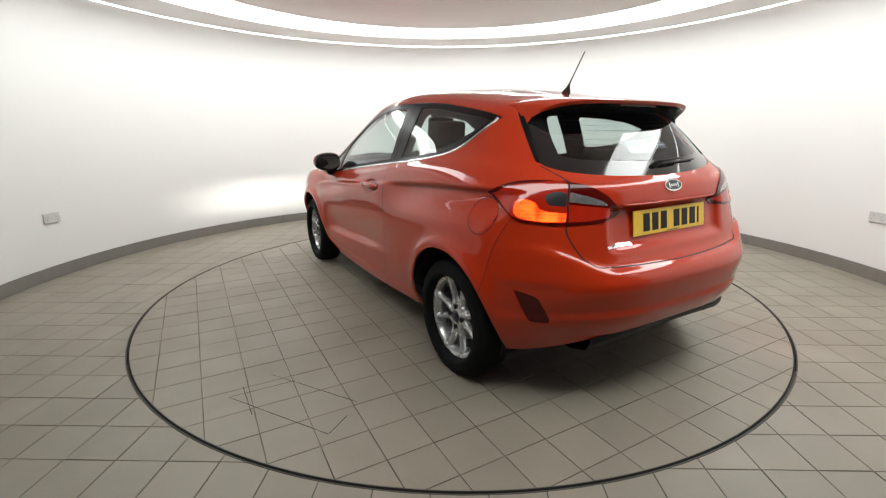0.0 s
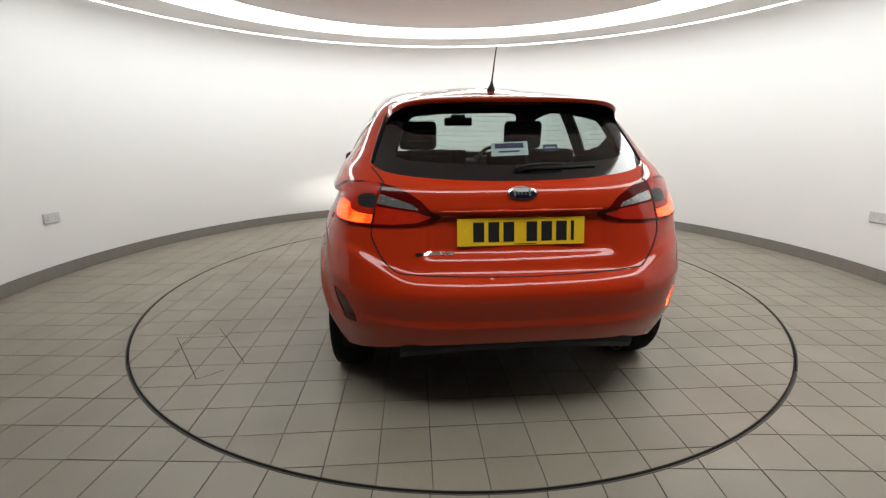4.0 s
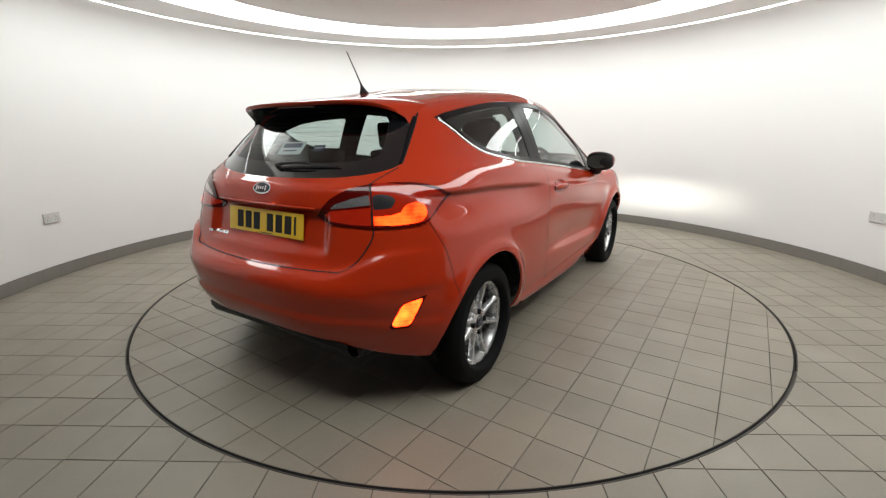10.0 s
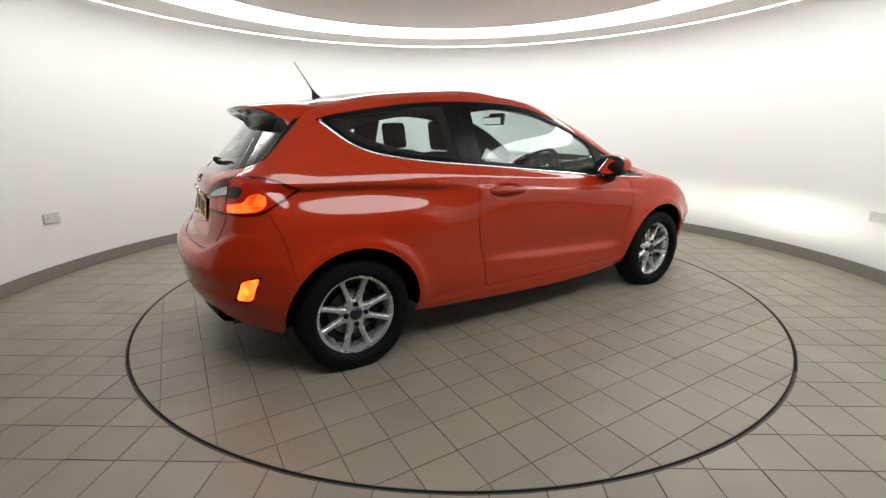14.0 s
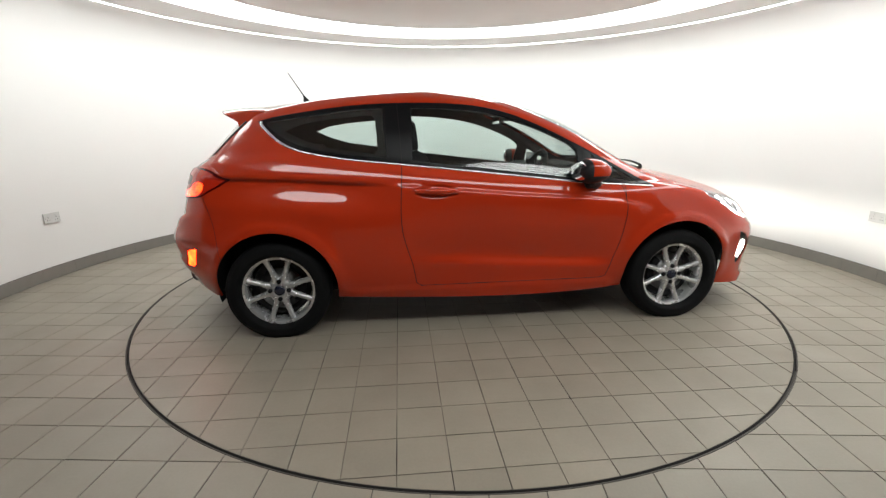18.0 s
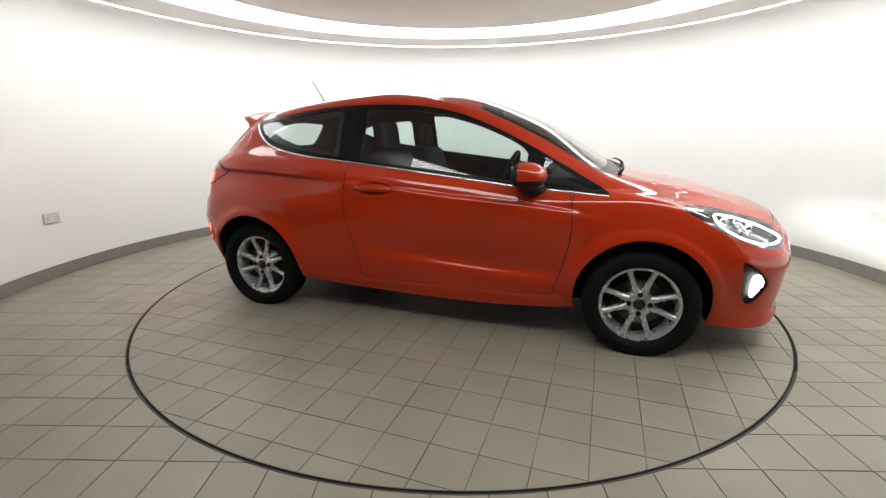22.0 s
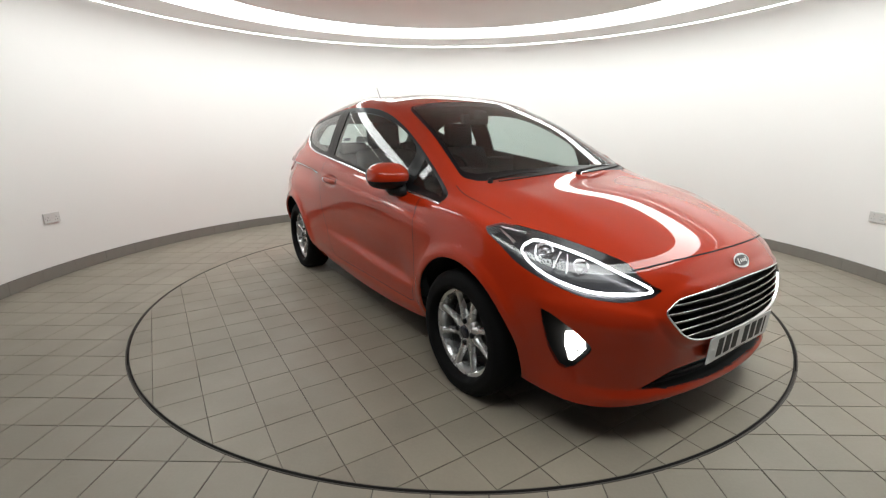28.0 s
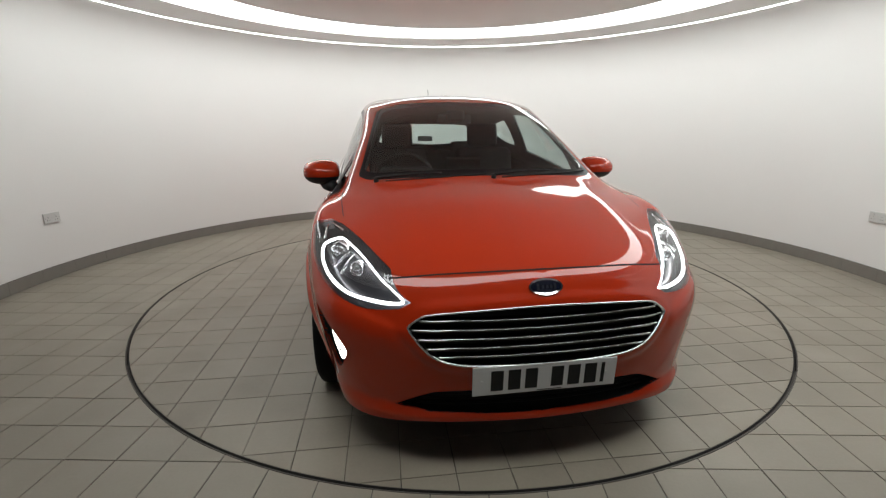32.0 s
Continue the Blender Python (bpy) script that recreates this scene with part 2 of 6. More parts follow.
def build_room():
    # wall open behind the camera, where an added unseen bay closes and dims the room
    bm = bmesh.new()
    arc_wall(bm, WALL_R, WALL_R + 0.12, 0, SOFFIT_Z - 0.012, OPEN_TO - 360, OPEN_FROM)
    wall = part("wall_round", fix(bm), WALL_PAINT, None, smooth=False)
    tagged(wall, "smooth white painted wall curving round the turntable", "wall", kind="structure")
    wall.data.shade_smooth()
    wall.data.set_sharp_from_angle(angle=radians(35))
    bm = bmesh.new()
    edge = WALL_R * math.cos(radians(OPEN_TO - 360)) + 0.1
    back = WALL_R * math.sin(radians(OPEN_TO - 360))
    west, west_back = WALL_R * math.cos(radians(OPEN_FROM)) - 0.1, WALL_R * math.sin(radians(OPEN_FROM))
    for x0, x1, y0, y1 in ((west - 0.12, west, -4.9, west_back + 0.02), (edge, edge + 0.12, -4.9, back + 0.02), (west - 0.12, edge + 0.12, -5.02, -4.9)):
        box(bm, x0, x1, y0, y1, -0.02, SOFFIT_Z + 0.26)
    tagged(part("unseen_bay_wall", bm, UNSEEN_BAY, None), "unseen plain grey wall added behind the camera", "wall", kind="structure")
    bm = bmesh.new()
    arc_wall(bm, WALL_R - 0.012, WALL_R - 0.001, 0, 0.1, OPEN_TO - 360, OPEN_FROM)
    skirting = part("baseboard", fix(bm), GROUT, None)
    tagged(skirting, "grey tiled skirting along the foot of the white wall", "skirting", kind="structure")
    # skirting tiles, 0.3 m long
    n = 48
    step = (OPEN_FROM - OPEN_TO + 360) / n
    base = None
    for i in range(n):
        a0 = OPEN_TO - 360 + i * step
        if base is None:
            bm = bmesh.new()
            arc_wall(bm, WALL_R - 0.018, WALL_R - 0.012, 0.003, 0.101, 0.0, step - 0.035, 4)
            base = part("skirting_tile", fix(bm), SKIRT, skirting)
            ob = base
        else:
            ob = new("skirting_tile", base.data)
            ob.parent = skirting
        ob.rotation_euler = (0, 0, radians(a0))
    # ceiling: soffit ring, bright cove behind it, floating disc in the middle
    bm = bmesh.new()
    ring_sheet(bm, 2.90, WALL_R - 0.015, SOFFIT_Z, flip=True)
    arc_wall(bm, 2.90, 2.92, SOFFIT_Z, SOFFIT_Z + 0.25, 0, 360)
    ring_sheet(bm, 0.0001, WALL_R + 0.3, SOFFIT_Z + 0.25, flip=True)
    lathe(bm, [(0.0001, SOFFIT_Z + 0.004), (2.33, SOFFIT_Z + 0.004), (2.36, SOFFIT_Z + 0.012), (2.36, SOFFIT_Z + 0.05), (0.0001, SOFFIT_Z + 0.05)], n=160)
    # ceiling of the added bay, also out of view
    bm3 = bmesh.new()
    box(bm3, -3.4, 2.8, -5.02, -1.4, SOFFIT_Z + 0.26, SOFFIT_Z + 0.3)
    tagged(part("unseen_bay_ceiling", bm3, UNSEEN_BAY, None), "unseen plain grey ceiling added behind the camera", "ceiling", kind="structure")
    c = part("ceiling", bm, CEILING_PAINT, None)
    tagged(c, "white ceiling with a floating round disc inside a lit cove", "ceiling", kind="structure")
    bm = bmesh.new()
    ring_sheet(bm, 2.362, 2.898, SOFFIT_Z + 0.03, flip=True, gap=(COVE_END, COVE_START))
    tagged(part("cove_light", bm, COVE, None), "bright white ring of light round the ceiling disc", "light", kind="structure")
    bm = bmesh.new()
    arc_wall(bm, WALL_R - 0.007, WALL_R + 0.05, SOFFIT_Z - 0.008, SOFFIT_Z - 0.001, OPEN_TO - 360, OPEN_FROM)
    tagged(part("slot_light", fix(bm), SLOT, None), "thin line of light where wall meets ceiling", "light", kind="structure")


def clip_round(pts, radius, inside):
    """Keeps the part of an outline within (or beyond) a circle about the middle; None where nothing is left."""
    flags = [(math.hypot(*p) <= radius) == inside for p in pts]
    if all(flags):
        return pts
    if not any(flags):
        return None
    n = len(pts)
    start = next(i for i in range(n) if flags[i] and not flags[i - 1])
    out, leave = [], None
    for k in range(n + 1):
        i = (start + k) % n
        h = (i - 1) % n
        if flags[i] != flags[h]:
            a, b = pts[h], pts[i]
            lo, hi = 0.0, 1.0
            for _ in range(24):
                mid = (lo + hi) / 2
                q = (a[0] + (b[0] - a[0]) * mid, a[1] + (b[1] - a[1]) * mid)
                if ((math.hypot(*q) <= radius) == inside) == flags[h]:
                    lo = mid
                else:
                    hi = mid
            if not flags[i]:
                leave = q
            elif leave is not None:
                a0, a1 = math.atan2(leave[1], leave[0]), math.atan2(q[1], q[0])
                d = (a1 - a0 + math.pi) % (2 * math.pi) - math.pi
                m = max(1, int(abs(d) * radius / 0.03))
                out += [(radius * math.cos(a0 + d * t / m), radius * math.sin(a0 + d * t / m)) for t in range(0, m + 1)]
                leave = None
            else:
                first = q
        if k < n and flags[i]:
            out.append(pts[i])
    return out


def tile_piece(cx, cy, limits, pitch=0.2, joint=0.0035):
    """Outline of a floor tile, cut at the round edges; None where nothing is left."""
    h = (pitch - joint) / 2
    corners = [(cx - h, cy - h), (cx + h, cy - h), (cx + h, cy + h), (cx - h, cy + h)]
    pts = []
    for (ax, ay), (bx, by) in zip(corners, corners[1:] + corners[:1]):
        pts += [(ax + (bx - ax) * k / 4, ay + (by - ay) * k / 4) for k in range(4)]
    shape = pts
    for radius, inside in limits:
        shape = clip_round(shape, radius, inside)
        if shape is None:
            return None
    if shape is pts:
        return "full"
    out = []
    for p in shape:
        if not out or math.hypot(p[0] - out[-1][0], p[1] - out[-1][1]) > 0.0006:
            out.append(p)
    area = sum(a[0] * b[1] - a[1] * b[0] for a, b in zip(out, out[1:] + out[:1])) / 2
    return out if len(out) > 2 and abs(area) > 0.00003 else None


def tile_mesh(outline, depth=0.004, chamfer=0.0012):
    me = bpy.data.meshes.new("tile")
    n = len(outline)
    cx, cy = sum(p[0] for p in outline) / n, sum(p[1] for p in outline) / n
    top, low = [], []
    for x, y in outline:
        d = math.hypot(x - cx, y - cy) or 1
        k = 1 - chamfer / d
        top.append((cx + (x - cx) * k, cy + (y - cy) * k, depth))
        low.append((x, y, depth - chamfer))
    base = [(x, y, 0) for x, y in outline]
    faces = [tuple(range(n))]
    for a in (0, n):
        faces += [(a + i, a + n + i, a + n + (i + 1) % n, a + (i + 1) % n) for i in range(n)]
    me.from_pydata(top + low + base, [], faces)
    return me


def lay_tiles(parent, mat, z0, u0, v0, turn, keep, reach, near, rng, joint=0.0035):
    """Tiles on a 0.2 m grid; the nearest are parts of their own, the rest one joined part."""
    h = 0.2 / 2 - joint / 2
    full = tile_mesh([(-h, -h), (h, -h), (h, h), (-h, h)])
    full.materials.append(mat)
    ca, sa = math.cos(radians(turn)), math.sin(radians(turn))
    cells = []
    m = int(reach / 0.2) + 2
    for i in range(-m, m + 1):
        for j in range(-m, m + 1):
            u, v = u0 + 0.2 * (i + 0.5), v0 + 0.2 * (j + 0.5)
            cells.append((near(u * ca - v * sa, u * sa + v * ca), u, v))
    cells.sort()
    made, rest_v, rest_f = 0, [], []
    for _, u, v in cells:
        shape = tile_piece(u, v, keep)
        if shape is None:
            continue
        dz = z0 + rng.uniform(-0.0004, 0.0004)
        if made < 300:
            if shape == "full":
                ob = new("tile", full)
                ob.location = (u * ca - v * sa + rng.uniform(-0.0007, 0.0007), u * sa + v * ca + rng.uniform(-0.0007, 0.0007), dz)
                ob.rotation_euler = (rng.uniform(-0.0012, 0.0012), rng.uniform(-0.0012, 0.0012), radians(turn + rng.uniform(-0.25, 0.25)))
            else:
                me = tile_mesh(shape)
                me.materials.append(mat)
                ob = new("tile", me)
                ob.location = (0, 0, dz)
                ob.rotation_euler = (0, 0, radians(turn))
            ob.parent = parent
            made += 1
        else:
            o = len(rest_v)
            pts = [(u - h, v - h), (u + h, v - h), (u + h, v + h), (u - h, v + h)] if shape == "full" else shape
            me = tile_mesh(pts)
            rest_v += [(x.co.x, x.co.y, x.co.z + dz) for x in me.vertices]
            rest_f += [tuple(o + k for k in p.vertices) for p in me.polygons]
            bpy.data.meshes.remove(me)
    if rest_v:
        me = bpy.data.meshes.new("tiles")
        me.from_pydata(rest_v, [], rest_f)
        ob = mesh_part("tiles", me, mat, parent)
        ob.rotation_euler = (0, 0, radians(turn))
        tagged(ob, kind="stuff")


def build_floor():
    rng = random.Random(4)
    bm = bmesh.new()
    ring_sheet(bm, TABLE_R + 0.004, WALL_R + 0.3, -0.0045)
    box(bm, -3.4, 2.8, -5.02, -1.4, -0.06, -0.008)
    ring_sheet(bm, 0.001, TABLE_R + 0.004, -0.05)
    lathe(bm, [(TABLE_R + 0.004, -0.05), (TABLE_R + 0.004, -0.0045)], n=192)
    floor = tagged(part("floor", bm, GROUT, None), "grey-beige square floor tiles with dark joints", "floor", kind="structure")
    TILE.node_tree.nodes["Texture Coordinate"].object = floor

    keep = ((TABLE_R + 0.0085, False), (WALL_R - 0.002, True))
    lay_tiles(floor, TILE, -0.0045, 0.117, 0.09, 0, keep, WALL_R, lambda x, y: math.hypot(x, y + 2.6), rng, 0.0040)
    bm = bmesh.new()
    lathe(bm, [(TABLE_R + 0.0035, -0.03), (TABLE_R + 0.0035, 0.0005), (TABLE_R + 0.0045, 0.0012), (TABLE_R + 0.0068, 0.001), (TABLE_R + 0.0075, -0.004)], n=256)
    rim = part("trim", bm, RIM_STEEL, None, smooth=True)
    tagged(rim, "worn steel edging ring in the floor round the turntable", "edging", kind="structure")


def build_turntable():
    rng = random.Random(9)
    table = tagged(new("turntable"), "round tiled turntable flush with the floor, turning slowly", "turntable")
    bm = bmesh.new()
    lathe(bm, [(0.0001, 0.0), (TABLE_R - 0.0065, 0.0), (TABLE_R - 0.0065, -0.045), (0.0001, -0.045)], n=192)
    part("deck", bm, TABLE_GROUT, table, "dark grout bed under the tiles")
    bm = bmesh.new()
    lathe(bm, [(TABLE_R - 0.0105, 0.0), (TABLE_R - 0.0105, 0.0038), (TABLE_R - 0.0055, 0.0036), (TABLE_R - 0.005, -0.045)], n=256)
    part("rim", bm, GAP, table, "dark rubber edge strip", smooth=True)

    keep = ((TABLE_R - 0.0118, True),)
    TABLE_TILE.node_tree.nodes["Texture Coordinate"].object = table     # smudges turn with the table
    lay_tiles(table, TABLE_TILE, 0.0, 0.128, 0.077, -1.4, keep, TABLE_R, lambda x, y: -math.hypot(x, y), rng, 0.0034)
    # cut lines of old repairs in the tiles
    marks = (((-0.88, 1.79), (-1.38, 1.465)), ((-1.38, 1.465), (-1.30, 1.36)), ((-0.77, 1.58), (-1.225, 1.285)),
             ((-0.82, 1.72), (-1.08, 1.716)), ((-0.88, 1.79), (-0.89, 1.49)))
    for (ax, ay), (bx, by) in marks:
        bm = bmesh.new()
        d = Vector((bx - ax, by - ay, 0))
        s = Vector((-d.y, d.x, 0)).normalized() * 0.0018
        n = 10
        rows = []
        for i in range(n + 1):
            p = Vector((ax, ay, 0.0049)) + d * i / n + s * rng.uniform(-0.8, 0.8)
            w = s * rng.uniform(0.6, 1.3)
            rows.append((bm.verts.new(p + w), bm.verts.new(p - w)))
        for a, b in zip(rows[:-1], rows[1:]):
            bm.faces.new((a[0], b[0], b[1], a[1]))
        part("cut_line", fix(bm), GAP, table, "dark cut across the tiles")
    return table


def build_socket(angle, z, w, h):
    ob = tagged(new("wall_socket"), "white plastic double wall socket low on the wall", "socket", group="wall sockets")
    ob.matrix_basis = pose(WALL_R * math.cos(angle), WALL_R * math.sin(angle), z, 0, 0, math.degrees(angle) + 90)
    bm = bmesh.new()
    box(bm, -w / 2, w / 2, 0.0, 0.012, -h / 2, h / 2, 0.003)
    part("plate", bm, SOCKET, ob)
    for sx in (-0.25, 0.25):
        bm = bmesh.new()
        box(bm, sx * w - 0.008, sx * w + 0.008, 0.011, 0.016, h * 0.16, h * 0.36, 0.002)
        part("switch", bm, SOCKET, ob)
        for px, pz, pw, ph in ((0, 0.06, 0.004, 0.008), (-0.011, -0.2, 0.007, 0.004), (0.011, -0.2, 0.007, 0.004)):
            bm = bmesh.new()
            box(bm, sx * w + px - pw / 2, sx * w + px + pw / 2, 0.0118, 0.0126, pz * h - ph / 2, pz * h + ph / 2)
            part("pin_slot", bm, BLACK, ob)
    for sx in (-0.44, 0.44):
        bm = bmesh.new()
        lathe(bm, [(0.0001, 0.0135), (0.0025, 0.0133), (0.003, 0.012)], n=10, axis="y", m=Matrix.Translation((sx * w, 0, 0)))
        part("screw", bm, STEEL, ob)


# ---------- the car's skin: a net of design curves, from the front centre round to the rear centre
# stations: front centre, front, corner, wheel, door front, door rear, wheel, corner, rear, rear centre
U_AT = (0, 0.45, 0.85, 1.35, 1.85, 3.05, 3.85, 4.42, 4.82, 5.25)
RINGS = []


def ring(weight, *pts):
    RINGS.append((weight, np.array(pts, float)))


# lower edge, bumper foot, bumper middle, bumper top, shoulder, bonnet, belt, glass, roof edge, roof
ring(0.10, (2.035, 0, .198), (1.985, .42, .194), (1.785, .70, .175), (1.25, .775, .228), (.75, .785, .208), (-.45, .79, .208), (-1.25, .79, .24), (-1.66, .70, .262), (-1.88, .42, .350), (-1.915, 0, .365))
ring(0.22, (2.05, 0, .292), (2.0, .43, .292), (1.80, .71, .30), (1.25, .825, .34), (.75, .822, .32), (-.45, .828, .32), (-1.25, .845, .35), (-1.715, .735, .40), (-1.915, .43, .44), (-1.95, 0, .45))
ring(0.20, (2.065, 0, .47), (2.02, .43, .47), (1.80, .75, .49), (1.25, .862, .55), (.75, .845, .51), (-.45, .852, .51), (-1.25, .866, .57), (-1.748, .742, .55), (-1.92, .43, .58), (-1.955, 0, .59))
ring(0.20, (2.048, 0, .63), (1.98, .45, .625), (1.725, .765, .645), (1.25, .862, .71), (.75, .853, .69), (-.45, .862, .70), (-1.25, .862, .74), (-1.728, .724, .70), (-1.855, .44, .685), (-1.885, 0, .685))
ring(0.22, (1.985, 0, .735), (1.885, .46, .725), (1.60, .755, .765), (1.22, .832, .85), (.75, .842, .81), (-.45, .852, .87), (-1.25, .828, .91), (-1.685, .708, .87), (-1.82, .43, .83), (-1.852, 0, .83))
ring(0.40, (1.56, 0, .885), (1.51, .43, .870), (1.34, .685, .865), (1.10, .775, .885), (.75, .805, .87), (-.45, .827, .955), (-1.25, .775, 1.03), (-1.65, .665, .985), (-1.79, .41, .965), (-1.82, 0, .965))
ring(0.30, (1.11, 0, .972), (1.09, .40, .968), (1.045, .645, .953), (.965, .737, .903), (.68, .768, .905), (-.45, .782, 1.01), (-1.13, .720, 1.11), (-1.55, .628, 1.08), (-1.70, .40, 1.03), (-1.735, 0, 1.025))
ring(0.35, (.67, 0, 1.235), (.655, .38, 1.225), (.59, .580, 1.190), (.50, .655, 1.135), (.30, .69, 1.145), (-.45, .695, 1.215), (-1.12, .638, 1.255), (-1.46, .562, 1.20), (-1.575, .36, 1.175), (-1.60, 0, 1.17))
ring(0.30, (.215, 0, 1.408), (.195, .35, 1.398), (.14, .525, 1.370), (.04, .575, 1.374), (-.12, .588, 1.385), (-.50, .588, 1.392), (-1.08, .555, 1.345), (-1.33, .505, 1.315), (-1.43, .34, 1.325), (-1.455, 0, 1.335))
ring(0.25, (.04, 0, 1.443), (.03, .30, 1.432), (-.02, .46, 1.409), (-.10, .485, 1.417), (-.2, .49, 1.428), (-.5, .49, 1.432), (-.98, .46, 1.392), (-1.18, .41, 1.365), (-1.28, .29, 1.365), (-1.30, 0, 1.37))
ring(0.0, (-.16, 0, 1.465), (-.18, .08, 1.464), (-.21, .13, 1.464), (-.27, .15, 1.468), (-.35, .16, 1.468), (-.5, .16, 1.464), (-.80, .15, 1.442), (-.93, .13, 1.428), (-.99, .08, 1.424), (-1.02, 0, 1.422))


def natural(t, P, x):
    """Natural cubic spline through P at t, read at x."""
    n = len(t)
    h = np.diff(t)
    A, B = np.zeros((n, n)), np.zeros((n, P.shape[1]))
    A[0, 0] = A[-1, -1] = 1
    for i in range(1, n - 1):
        A[i, i - 1], A[i, i], A[i, i + 1] = h[i - 1], 2 * (h[i - 1] + h[i]), h[i]
        B[i] = 6 * ((P[i + 1] - P[i]) / h[i] - (P[i] - P[i - 1]) / h[i - 1])
    M = np.linalg.solve(A, B)
    k = np.clip(np.searchsorted(t, x, side="right") - 1, 0, n - 2)
    a, b, hh = ((t[k + 1] - x) / h[k])[:, None], ((x - t[k]) / h[k])[:, None], h[k][:, None]
    return a * P[k] + b * P[k + 1] + ((a ** 3 - a) * M[k] + (b ** 3 - b) * M[k + 1]) * hh ** 2 / 6


def monotone(t, P, x):
    """Cubic through P at t without overshoot, read at x. P: rings x points x 3."""
    h = np.diff(t)[:, None, None]
    d = np.diff(P, axis=0) / h
    m = np.zeros_like(P)
    same = d[:-1] * d[1:] > 0
    w1, w2 = 2 * h[1:] + h[:-1], h[1:] + 2 * h[:-1]
    with np.errstate(divide="ignore", invalid="ignore"):
        m[1:-1] = np.where(same, (w1 + w2) / (w1 / d[:-1] + w2 / d[1:]), 0)
    m[0], m[-1] = d[0], d[-1]
    k = np.clip(np.searchsorted(t, x, side="right") - 1, 0, len(t) - 2)
    s = ((x - t[k]) / np.diff(t)[k])[:, None, None]
    hk = h[k]
    return (2 * s ** 3 - 3 * s ** 2 + 1) * P[k] + (s ** 3 - 2 * s ** 2 + s) * hk * m[k] + (3 * s ** 2 - 2 * s ** 3) * P[k + 1] + (s ** 3 - s ** 2) * hk * m[k + 1]


NU, NV = 600, 280
WHEEL_X, WHEEL_Z, ARCH_R = 1.2465, 0.302, 0.352


def skin_grid():
    u = np.array(U_AT)
    fine_u = np.linspace(0, u[-1], NU + 1)
    mirror = np.array((1, -1, 1))
    curves = []
    for _, P in RINGS:
        ext_t = np.concatenate([-u[2:0:-1], u, 2 * u[-1] - u[-2:-4:-1]])
        ext = np.concatenate([P[2:0:-1] * mirror, P, P[-2:-4:-1] * mirror])
        curves.append(natural(ext_t, ext, fine_u))
    v = np.concatenate([[0], np.cumsum([w for w, _ in RINGS])[:-1]])
    fine_v = np.linspace(0, v[-1], NV + 1)
    G = monotone(v, np.array(curves), fine_v)          # (NV+1, NU+1, 3)
    G[:, 0, 1] = G[:, -1, 1] = 0
    for _ in range(30):                                  # soften along the profile
        G[1:-1] = 0.5 * G[1:-1] + 0.25 * (G[:-2] + G[2:])
    return shape_details(G)


def bell(x, c, w):
    return np.exp(-((x - c) / w) ** 2)


def step(x, a, b):
    s = np.clip((x - a) / (b - a), 0, 1)
    return s * s * (3 - 2 * s)


